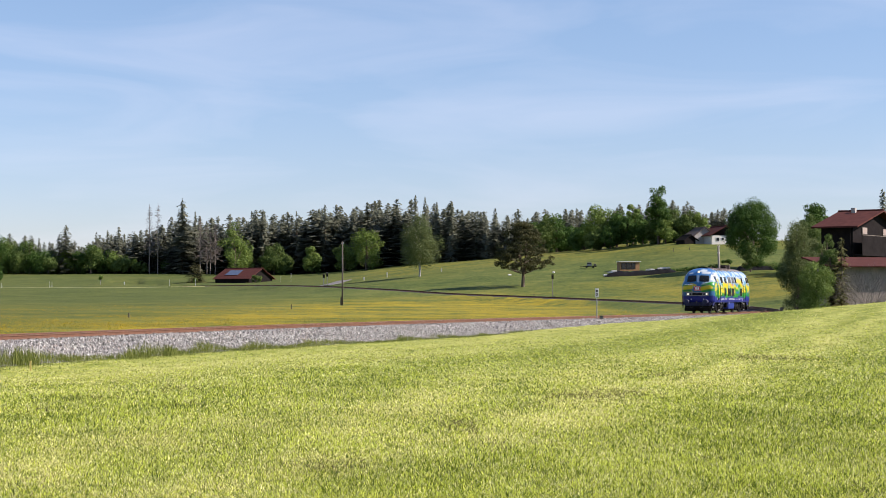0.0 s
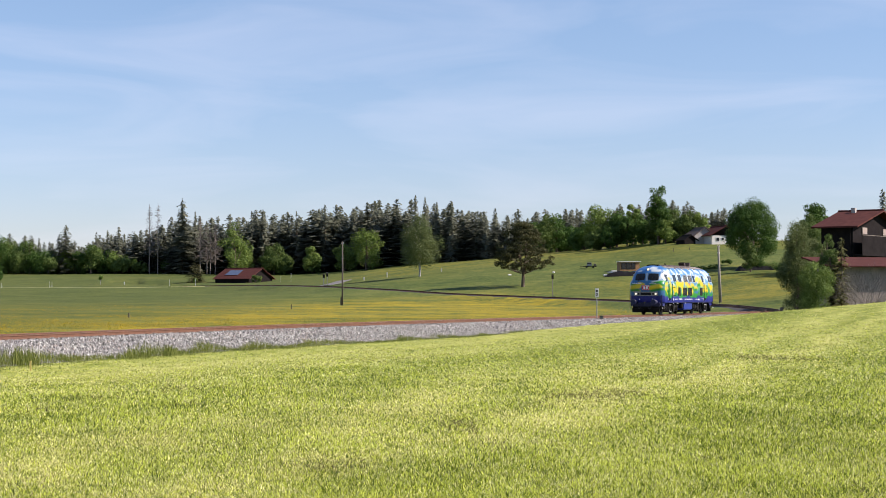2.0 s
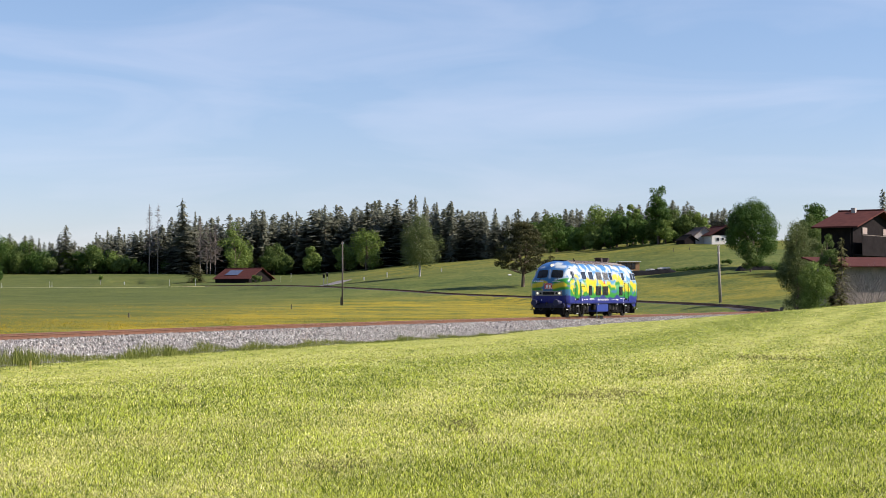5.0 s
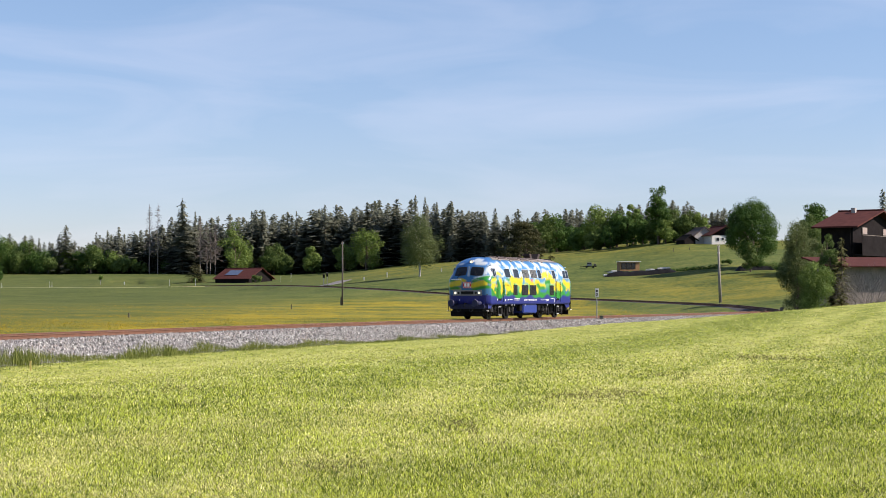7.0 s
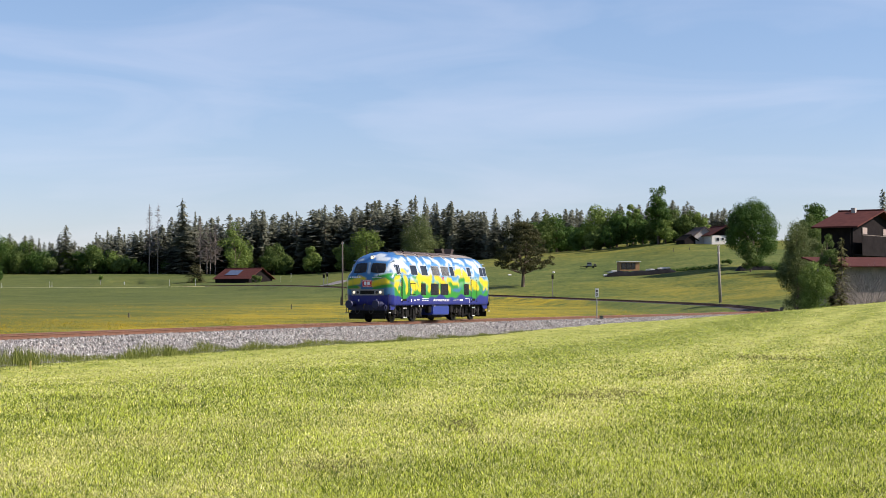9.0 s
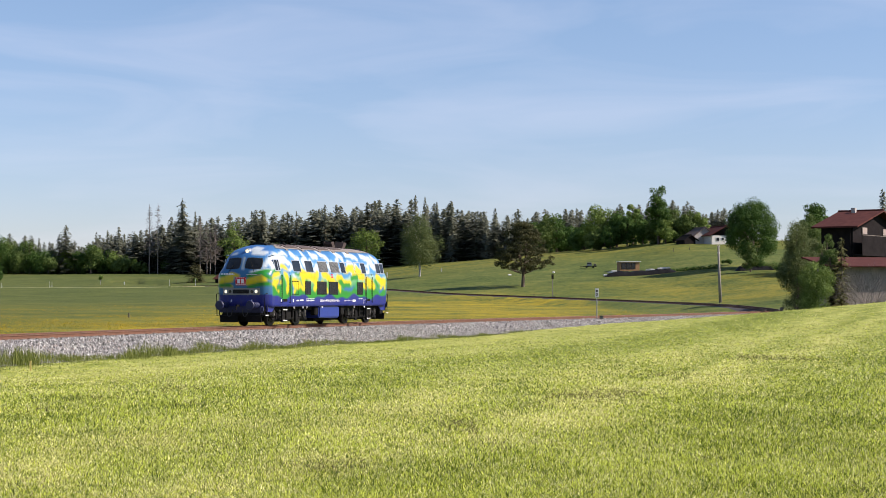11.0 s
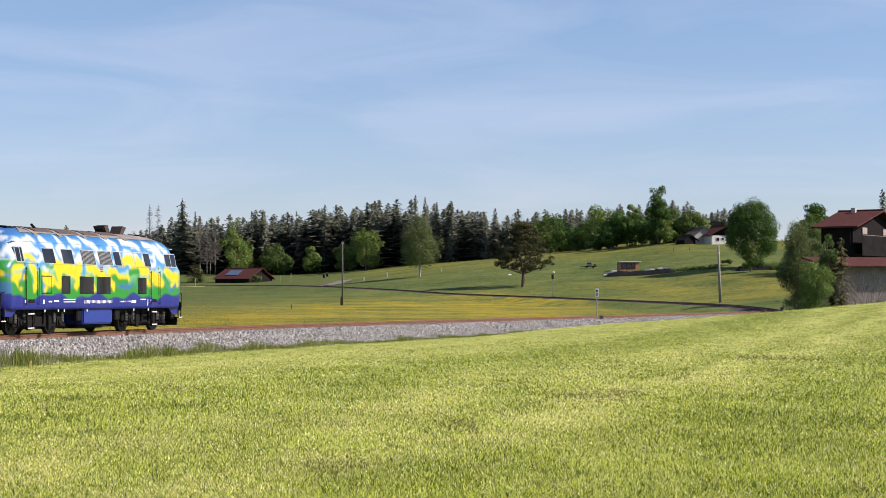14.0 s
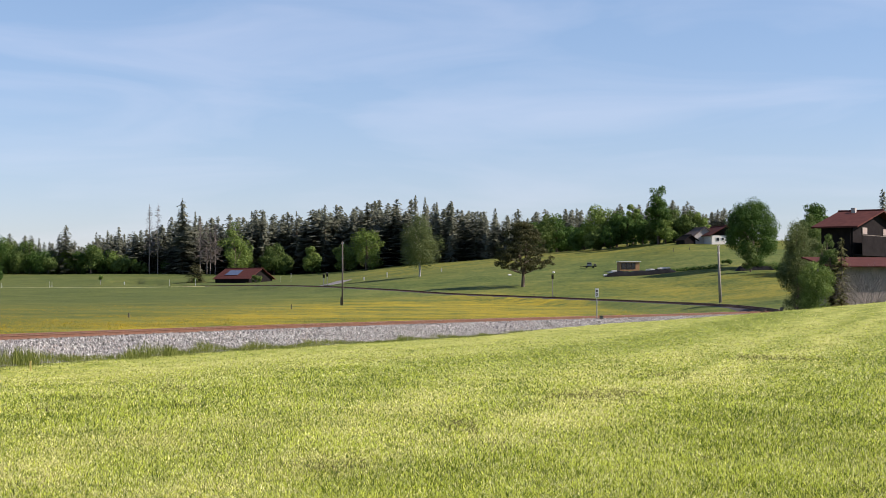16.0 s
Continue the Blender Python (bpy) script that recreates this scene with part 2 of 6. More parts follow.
def build_ground():
    fwd = np.radians(np.linspace(-19, 19, 340))
    rest = np.radians(np.linspace(19, 341, 100))[1:-1]
    ang = np.concatenate([fwd, rest])
    rad = np.concatenate([[0.01, 0.3, 0.65], 3500.0 ** (np.arange(260) / 259)])
    a, r = np.meshgrid(ang, rad, indexing="ij")
    x, y = r * np.sin(a), r * np.cos(a) - 0.03
    z = ground_z(x, y)
    na, nr = len(ang), len(rad)
    idx = np.arange(na * nr).reshape(na, nr)
    nxt = np.roll(idx, -1, 0)
    f = np.stack([idx[:, :-1], idx[:, 1:], nxt[:, 1:], nxt[:, :-1]], -1).reshape(-1, 4)[:, ::-1]
    v = np.stack([x, y, z], -1).reshape(-1, 3)
    me = np_mesh("ground", v, f, GROUND, True)
    off = v[:, 0] - near_line_x(np.clip(v[:, 1], -60, 175))
    mown = smoothstep(3.2, 4.2, off) * smoothstep(150, 125, v[:, 1])
    flow = smoothstep(-4, -9, off) * smoothstep(60, 110, v[:, 1]) * smoothstep(395, 310, v[:, 1] + 0.5 * np.abs(v[:, 0] - 10)) * (0.4 + 0.6 * smoothstep(-45, -12, v[:, 0]))
    right = smoothstep(20, 40, v[:, 0]) * smoothstep(280, 320, v[:, 1]) * smoothstep(420, 360, v[:, 1]) * 0.4
    hill = smoothstep(-50, -10, v[:, 0]) * smoothstep(440, 520, v[:, 1]) * smoothstep(700, 620, v[:, 1]) * 0.42
    tone = 0.5 + 0.5 * swathe_tone(v[:, 0], v[:, 1])
    for name, val in (("mown", mown), ("swathe", tone), ("lush", smoothstep(-8, -55, v[:, 0])), ("flowery", np.maximum(np.maximum(flow, right), hill))):
        me.attributes.new(name, "FLOAT", "POINT").data.foreach_set("value", val.astype(np.float32))
    ob = new("ground", me)
    tagged(ob, "rolling green meadow land, mown in front and flowering behind", "ground", kind="structure")


build_ground()

# ---- railway ----
RUST = simple("rusty_rail", (0.15, 0.068, 0.038), 0.85, 0.0, 0.4, 3.0)
RAIL_TOP = simple("worn_rail_head", (0.34, 0.26, 0.22), 0.45, 0.6, 0.2, 5.0)
SLEEPER = simple("sleeper_concrete", (0.10, 0.058, 0.044), 0.9, 0.0, 0.4, 3.0)
SHADED_BALLAST = simple("shaded_ballast", (0.07, 0.062, 0.057), 0.95, 0.0, 0.5, 3.0, 0.5)
BALLAST = simple("ballast_bed", (0.16, 0.15, 0.15), 0.95, 0.0, 0.6, 6.0, 0.6)


def stone_material():
    k = Nodes("crushed_stone", 0.9)
    rnd = k.n("NewGeometry").outputs["Random Per Island"]
    c = k.ramp(rnd, [(0.0, (0.035, 0.034, 0.034)), (0.3, (0.13, 0.128, 0.125)), (0.6, (0.33, 0.325, 0.31)), (0.85, (0.56, 0.55, 0.52)), (1.0, (0.25, 0.18, 0.14))])
    k.color(k.mix(k.math("MULTIPLY", k.noise(k.coord(), 12.0, 3.0), 0.4), c, (0.32, 0.31, 0.285)))
    return k.m


STONE = stone_material()


def sweep(profile, s0, s1, step):
    """Carries a closed profile of (across, up) along the line."""
    s = np.arange(s0, s1, step)
    p, d, side = line_frame(s)
    prof = np.array(profile, float)
    v = p[:, None] + side[:, None] * prof[None, :, 0, None] + np.array([0, 0, 1.0]) * prof[None, :, 1, None]
    n, k = len(s), len(prof)
    idx = np.arange(n * k).reshape(n, k)
    nx = np.roll(idx, -1, 1)
    f = np.stack([idx[:-1], idx[1:], nx[1:], nx[:-1]], -1).reshape(-1, 4)
    return v.reshape(-1, 3), f


S_END = float(S_LINE[-1]) - 60
S_NEAR = S_185 + 10


def build_railway():
    root = thing("railway_track", "single railway track with rusty rails on grey ballast", "railway track", kind="structure")
    bed = [(-3.6, -1.08), (-1.75, -0.24), (1.75, -0.24), (3.6, -1.08), (3.6, -1.4), (-3.6, -1.4)]
    v, f = sweep(bed, 12, S_NEAR, 1.0)
    np_part("ballast_bed", v, f, BALLAST, root, "grey crushed-stone ballast bed")
    # the far bed's shaded flank is put into a darker ballast colour
    v, f = sweep([(a * 0.98, b - 0.004) for a, b in bed], S_NEAR - 3, S_END, 1.0)
    np_part("shaded_ballast_bed", v, f, SHADED_BALLAST, root, "far ballast bed with its shade painted in as dark brown")
    for sx in (-1, 1):
        rail = [(a + sx * 0.7525, b) for a, b in ((-0.036, 0), (0.036, 0), (0.036, -0.04), (0.01, -0.055), (0.01, -0.14), (0.07, -0.165),
                                                  (0.07, -0.175), (-0.07, -0.175), (-0.07, -0.165), (-0.01, -0.14), (-0.01, -0.055), (-0.036, -0.04))]
        v, f = sweep(rail, 12, S_END, 0.8)
        r = np_part("rail", v, f, RUST, root, "rusty brown steel rail")
        top = [(sx * 0.7525 - 0.026, 0.003), (sx * 0.7525 + 0.026, 0.003), (sx * 0.7525 + 0.026, -0.01), (sx * 0.7525 - 0.026, -0.01)]
        v, f = sweep(top, 12, S_END, 0.8)
        np_part("running_surface", v, f, RAIL_TOP, r, "worn steel rail head")
    return root


railway = build_railway()


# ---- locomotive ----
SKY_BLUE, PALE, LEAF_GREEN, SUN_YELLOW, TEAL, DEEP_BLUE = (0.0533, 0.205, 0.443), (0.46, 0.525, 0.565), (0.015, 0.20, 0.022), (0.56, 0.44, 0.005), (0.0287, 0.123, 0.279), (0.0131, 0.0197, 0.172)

# strokes of the spray gun on the sides: along the body, height, to along, height, radius
SIDE_PALE = [(6.5, 2.9, 5.6, 3.2, 0.24), (6.2, 3.5, 5.0, 3.3, 0.20), (5.2, 3.3, 4.4, 2.8, 0.26), (4.4, 3.75, 3.7, 3.2, 0.14), (3.9, 2.9, 3.1, 3.3, 0.22), (3.2, 3.75, 2.6, 3.1, 0.15),
             (2.4, 3.3, 1.6, 2.85, 0.22), (2.2, 3.8, 1.5, 3.5, 0.14), (1.0, 2.9, 0.1, 3.25, 0.22), (1.1, 3.85, 0.3, 3.5, 0.14), (-0.2, 3.0, -0.9, 3.5, 0.18), (-0.6, 3.9, -1.5, 3.6, 0.15),
             (-1.3, 2.9, -1.6, 3.4, 0.14), (-2.2, 3.3, -2.9, 3.05, 0.20), (-2.2, 3.85, -3.2, 3.6, 0.15), (-3.6, 3.2, -4.6, 3.0, 0.25), (-3.9, 3.8, -5.0, 3.5, 0.15), (-5.2, 3.2, -6.4, 3.0, 0.20)]
SIDE_RIFT = [(6.4, 3.3, 5.7, 2.95, 0.06), (5.5, 3.0, 4.9, 3.15, 0.07), (4.7, 3.45, 4.3, 2.95, 0.07), (3.7, 3.35, 3.3, 2.95, 0.06), (2.2, 3.1, 1.7, 3.3, 0.06), (0.9, 3.3, 0.4, 2.95, 0.06), (-0.4, 3.4, -0.7, 3.0, 0.05), (-3.8, 3.3, -4.5, 3.05, 0.07)]
SIDE_GLOW = [(5.6, 3.62, 4.9, 3.75, 0.10), (3.0, 2.95, 2.4, 2.9, 0.12), (0.2, 2.78, -1.0, 2.85, 0.10), (-2.0, 2.75, -2.4, 2.95, 0.12), (-5.4, 3.7, -6.0, 3.5, 0.12), (-4.6, 3.3, -5.3, 3.45, 0.1)]
SIDE_TEAL = [(5.95, 2.3, 5.6, 2.6, 0.10), (5.1, 2.75, 4.3, 2.85, 0.10), (4.7, 2.2, 4.55, 1.8, 0.10), (2.9, 2.75, 2.2, 2.85, 0.10), (1.6, 2.4, 1.5, 2.9, 0.10), (0.35, 2.75, -0.2, 2.85, 0.10),
             (-0.9, 2.6, -2.0, 2.75, 0.12), (-4.0, 2.75, -4.6, 2.6, 0.12), (-5.2, 2.85, -6.3, 2.8, 0.09)]
SIDE_YELLOW = [(6.9, 2.55, 6.1, 2.65, 0.13), (6.85, 2.3, 6.3, 1.85, 0.12), (6.5, 2.25, 5.8, 2.2, 0.12), (5.4, 2.55, 5.1, 1.95, 0.17), (5.7, 3.0, 5.3, 2.95, 0.12), (4.5, 2.3, 3.8, 2.0, 0.22),
               (3.7, 2.65, 1.9, 2.6, 0.22), (2.2, 2.4, 1.9, 1.95, 0.21), (3.5, 2.6, 3.2, 2.0, 0.17), (1.2, 2.65, 0.5, 2.6, 0.20), (1.4, 2.1, 0.7, 1.9, 0.20), (0.3, 2.35, -0.7, 1.95, 0.26),
               (-0.7, 2.5, -1.5, 2.3, 0.17), (-2.5, 2.75, -3.8, 2.65, 0.22), (-1.6, 3.05, -2.6, 3.05, 0.20), (-3.0, 3.0, -3.5, 2.9, 0.13), (-4.3, 2.5, -5.1, 2.0, 0.22), (-5.6, 2.6, -6.6, 2.3, 0.20), (-3.8, 2.2, -4.2, 2.1, 0.13)]
SIDE_FLAME = [(6.5, 1.95, 6.2, 1.75, 0.09), (5.35, 1.95, 5.2, 1.75, 0.1), (4.4, 1.85, 4.2, 1.7, 0.12), (3.5, 1.9, 3.3, 1.75, 0.12), (2.3, 1.95, 2.0, 1.8, 0.13), (-0.2, 1.9, -0.8, 1.78, 0.14), (-4.6, 1.95, -5.0, 1.82, 0.12), (-6.0, 2.1, -6.7, 2.0, 0.1), (-1.5, 2.35, -2.1, 2.3, 0.1)]
SIDE_GREEN = [(6.9, 2.78, 5.9, 2.82, 0.09), (6.9, 2.05, 6.4, 1.65, 0.14), (6.3, 1.95, 5.7, 1.9, 0.12), (5.75, 2.45, 5.6, 1.7, 0.12), (4.9, 2.5, 4.75, 1.7, 0.12), (4.4, 2.7, 3.9, 2.6, 0.07), (3.0, 2.3, 2.7, 1.8, 0.14),
              (4.2, 1.65, 2.4, 1.6, 0.15), (1.9, 1.65, 1.2, 1.45, 0.20), (1.0, 1.6, -0.6, 1.65, 0.13), (0.5, 2.4, 0.35, 1.9, 0.08), (-0.9, 2.2, -1.9, 2.1, 0.15), (-1.2, 1.75, -2.6, 1.7, 0.15), (-2.2, 2.55, -2.9, 2.45, 0.14),
              (-3.0, 2.1, -4.0, 1.7, 0.20), (-4.5, 1.75, -5.6, 1.7, 0.14), (-5.3, 2.4, -5.6, 2.1, 0.10), (-6.2, 1.8, -6.9, 1.75, 0.12)]
SIDE_SHADOW = [(-1.4, 1.95, -2.4, 1.95, 0.09), (-5.9, 1.85, -6.5, 1.98, 0.09), (6.15, 2.1, 5.95, 2.45, 0.05), (3.0, 1.75, 2.75, 2.0, 0.06), (-3.3, 2.0, -3.7, 2.1, 0.06)]
# and on the two ends: aside, height, to aside, height, radius
END_PALE = [(0.5, 2.76, 1.4, 2.80, 0.06), (0.0, 2.95, 0.05, 3.45, 0.07), (0.4, 3.78, 0.9, 3.66, 0.10), (0.2, 3.98, 0.5, 3.9, 0.12), (-0.9, 3.58, -0.55, 3.64, 0.05), (1.2, 3.0, 1.22, 3.5, 0.10)]
END_YELLOW = [(-1.3, 2.3, -0.55, 2.35, 0.19), (0.45, 2.3, 1.2, 2.35, 0.19), (-1.2, 2.02, -0.5, 1.98, 0.07), (-0.6, 2.6, -0.2, 2.55, 0.09)]
END_GREEN = [(-1.45, 2.08, -0.6, 2.02, 0.09), (0.4, 2.58, 1.45, 2.74, 0.10), (1.25, 2.6, 1.5, 2.4, 0.10), (0.5, 2.02, 1.4, 2.1, 0.10), (-1.4, 2.6, -0.9, 2.55, 0.07)]


def sprayed(rgb, u, v, strokes, colour, blur=0.085):
    for u0, v0, u1, v1, r in strokes:
        du, dv = u1 - u0, v1 - v0
        t = np.clip(((u - u0) * du + (v - v0) * dv) / (du * du + dv * dv), 0, 1)
        d = np.hypot(u - u0 - t * du, v - v0 - t * dv)
        k = (1 - smoothstep(r * 1.05 - blur, r * 1.05 + blur, d))[:, None]
        rgb = rgb * (1 - k) + np.array(colour) * k
    return rgb


def layered(v, stops):
    return np.stack([np.interp(v, [a for a, _ in stops], [c[i] for _, c in stops]) for i in range(3)], -1)


def livery_colours(p):
    """The sprayed landscape at points of the body: mountains of green and yellow under a streaky sky."""
    x, y, z = p.T
    u = x + 0.10 * np.sin(2.3 * z + 1.7 * x) + 0.05 * np.sin(6.1 * x + 3 * z)
    v = z + 0.07 * np.sin(2.9 * x + 0.4) + 0.04 * np.sin(6.7 * x + 2 * z) + 0.02 * np.sin(13 * x)
    side = layered(v, [(1.5, LEAF_GREEN), (1.75, LEAF_GREEN), (1.95, (0.03, 0.20, 0.13)), (2.25, (0.10, 0.31, 0.12)), (2.55, (0.27, 0.432, 0.36)), (2.8, SKY_BLUE), (3.5, SKY_BLUE), (4.0, TEAL)])
    for rows, colour in ((SIDE_PALE, PALE), (SIDE_RIFT, SKY_BLUE), (SIDE_GLOW, PALE), (SIDE_TEAL, (0.05, 0.22, 0.42)), (SIDE_YELLOW, SUN_YELLOW), (SIDE_FLAME, SUN_YELLOW), (SIDE_GREEN, LEAF_GREEN), (SIDE_SHADOW, TEAL)):
        side = sprayed(side, u, v, rows, colour)
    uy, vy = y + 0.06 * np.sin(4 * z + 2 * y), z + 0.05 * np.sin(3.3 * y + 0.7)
    # the ends' base runs through deeper blues than the sides' sky
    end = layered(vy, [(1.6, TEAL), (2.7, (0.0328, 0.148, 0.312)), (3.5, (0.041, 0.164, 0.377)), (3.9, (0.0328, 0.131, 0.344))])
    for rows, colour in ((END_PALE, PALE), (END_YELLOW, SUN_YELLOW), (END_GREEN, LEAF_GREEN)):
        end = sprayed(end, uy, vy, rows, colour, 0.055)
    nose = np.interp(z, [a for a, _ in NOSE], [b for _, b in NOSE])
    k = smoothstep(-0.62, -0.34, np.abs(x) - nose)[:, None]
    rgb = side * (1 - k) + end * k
    low = 1.50 + 0.10 * np.sin(1.9 * x + 0.5) + 0.07 * np.sin(4.3 * x)
    low = low * (1 - k[:, 0]) + 1.60 * k[:, 0]
    k = (1 - smoothstep(low - 0.04, low + 0.04, z))[:, None]
    return rgb * (1 - k) + np.array(DEEP_BLUE) * k


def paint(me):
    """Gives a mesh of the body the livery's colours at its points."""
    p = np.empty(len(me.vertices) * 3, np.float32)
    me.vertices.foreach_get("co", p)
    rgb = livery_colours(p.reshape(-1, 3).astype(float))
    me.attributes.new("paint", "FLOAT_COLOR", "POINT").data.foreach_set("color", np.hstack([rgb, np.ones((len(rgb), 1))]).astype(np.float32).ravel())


def livery_material():
    k = Nodes("landscape_livery", 0.32)
    k.b.inputs["Specular IOR Level"].default_value = 0.35
    v = k.coord()
    att = k.n("Attribute")
    att.attribute_name = "paint"
    dirt = k.noise(k.mapping(v, (3, 3, 0.7)), 2.0, 5.0)
    c = k.mix(k.ramp(dirt, [(0.5, 0.0), (0.8, 0.3)]), att.outputs["Color"], (0.10, 0.09, 0.07))
    k.color(c)
    return k.m


LIVERY = livery_material()
LOCO_ROOF = simple("weathered_roof", (0.216, 0.188, 0.168), 0.8, 0.0, 0.35, 1.3, 0.1)
LOCO_DARK = simple("sooty_steel", (0.011, 0.0105, 0.0105), 0.75, 0.0, 0.4, 3.0)
LOCO_DARK.node_tree.nodes["Principled BSDF"].inputs["Specular IOR Level"].default_value = 0.12
LOCO_BLUE = simple("blue_tank_paint", (0.0153, 0.034, 0.221), 0.35, 0.0, 0.2, 2.0, 0.02)
LOCO_HATCH = simple("sooty_hatch", (0.085, 0.062, 0.055), 0.85, 0.0, 0.4, 2.0)
LOCO_SOOT = simple("rusty_soot", (0.045, 0.030, 0.026), 0.85, 0.0, 0.4, 3.0)
LOCO_NAVY = simple("deep_navy_paint", (0.010, 0.014, 0.06), 0.6, 0.0, 0.3)
LOCO_SPRING = simple("dusty_spring_steel", (0.10, 0.095, 0.09), 0.6, 0.2, 0.3)
LOCO_BAND = simple("dull_grey_band", (0.22, 0.225, 0.23), 0.5, 0.1, 0.2)
LOCO_RUBBER = simple("black_rubber", (0.014, 0.014, 0.014), 0.7)
LOCO_ALU = simple("aluminium_trim", (0.52, 0.53, 0.55), 0.4, 0.7, 0.15)
LOCO_WHITE = simple("white_marking", (0.78, 0.78, 0.78), 0.5, 0.0, 0.1)
LOCO_RED = simple("red_marking", (0.55, 0.015, 0.02), 0.45, 0.0, 0.1)
LOCO_GRILLE = simple("dark_grille", (0.022, 0.024, 0.026), 0.6, 0.1, 0.3, 8.0)
LOCO_TREAD = simple("wheel_tread", (0.05, 0.045, 0.042), 0.5, 0.7, 0.2)
LAMP_GLOW = simple("lit_headlamp", (1.0, 0.86, 0.58), 0.3, 0.0, 0.0, 1.0, 0, 0.7)


def dark_glass():
    k = Nodes("tinted_glass", 0.05)
    k.color(k.ramp(k.noise(k.coord(), 1.2, 2.0), [(0.4, (0.008, 0.009, 0.010)), (0.7, (0.022, 0.024, 0.026))]))
    k.b.inputs["Specular IOR Level"].default_value = 0.4
    return k.m


GLASS = dark_glass()

# half section of the body: (half width, height) from the sill over the roof
SECTION = [(1.47, 0.98), (1.52, 1.05), (1.535, 1.3), (1.535, 2.0), (1.53, 2.6), (1.515, 2.78), (1.47, 3.0), (1.40, 3.3), (1.33, 3.58), (1.27, 3.72), (1.17, 3.86), (1.0, 3.97),
           (0.78, 4.07), (0.5, 4.15), (0.25, 4.19), (0.0, 4.2)]
NOSE = [(0.98, 7.14), (1.2, 7.22), (1.8, 7.28), (2.3, 7.32), (2.62, 7.29), (2.8, 7.24), (3.45, 6.92), (3.62, 6.80), (3.85, 6.52), (4.0, 6.2), (4.08, 6.0), (4.15, 5.7), (4.2, 5.2)]


def half_width(z):
    return float(np.interp(z, [b for _, b in SECTION], [a for a, _ in SECTION]))


def nose_x(y, z):
    """Where the cab's front stands, at the height z and y aside."""
    x0 = float(np.interp(z, [a for a, _ in NOSE], [b for _, b in NOSE]))
    w = max(half_width(z), 0.05)
    r = min(1.0, abs(y) / w)
    return x0 - (0.10 + 0.27 * float(smoothstep(2.5, 3.1, z))) * r * r - 0.30 * max(0.0, (r - 0.72) / 0.28) ** 2.2


def dense_section():
    """The section, rounded by interpolation."""
    pts = np.array(SECTION)
    t = np.concatenate([[0], np.cumsum(np.linalg.norm(np.diff(pts, axis=0), axis=1))])
    tt = np.linspace(0, t[-1], 64)
    return np.stack([np.interp(tt, t, pts[:, 0]), np.interp(tt, t, pts[:, 1])], -1)


def body_mesh():
    sec = dense_section()
    ring = [(w, z) for w, z in sec] + [(-w, z) for w, z in sec[-2::-1]]
    bm = bmesh.new()
    cols, half = 230, 16
    rows = []
    for w, z in ring:
        xe = nose_x(w, z)
        rows.append([bm.verts.new((-xe + 2 * xe * j / cols, w, z)) for j in range(cols + 1)])
    for a, b in zip(rows, rows[1:]):
        for j in range(cols):
            bm.faces.new((a[j], a[j + 1], b[j + 1], b[j]))
    n = len(sec)
    for end in (cols, 0):
        sgn = 1 if end else -1
        prev = None
        for i in range(n - 1):
            w, z = sec[i]
            l, r = rows[i][end], rows[len(ring) - 1 - i][end]
            line = [l] + [bm.verts.new((sgn * nose_x(w * (1 - k / half), z), w * (1 - k / half), z)) for k in range(1, 2 * half)] + [r]
            if prev:
                for k in range(2 * half):
                    bm.faces.new((prev[k], prev[k + 1], line[k + 1], line[k]))
            prev = line
        top = rows[n - 1][end]
        for k in range(2 * half):
            bm.faces.new((prev[k], prev[k + 1], top))
    bm.faces.new([r[0] for r in (rows[0], rows[-1])] + [rows[-1][cols], rows[0][cols]])
    return bm


def side_point(x, z, sgn, out=0.0):
    return Vector((x, sgn * (half_width(z) + out), z))


def side_patch(bm, x0, x1, z0, z1, sgn, out, thick=0.03, lean=0.0, n=3, nx=1):
    """A plate that follows the body's side; lean shifts its top along the body."""
    grid = [[[bm.verts.new(side_point(x0 + (x1 - x0) * i / nx + lean * a / n, z0 + (z1 - z0) * a / n, sgn, out) - Vector((0, sgn * t, 0))) for i in range(nx + 1)] for a in range(n + 1)] for t in (0, thick)]
    top, low = grid
    for g in grid:
        for a in range(n):
            for i in range(nx):
                bm.faces.new((g[a][i], g[a][i + 1], g[a + 1][i + 1], g[a + 1][i]))
    rim = [(0, i) for i in range(nx)] + [(a, nx) for a in range(n)] + [(n, i) for i in range(nx, 0, -1)] + [(a, 0) for a in range(n, 0, -1)]
    for (a, i), (b, j) in zip(rim, rim[1:] + rim[:1]):
        bm.faces.new((top[a][i], top[b][j], low[b][j], low[a][i]))


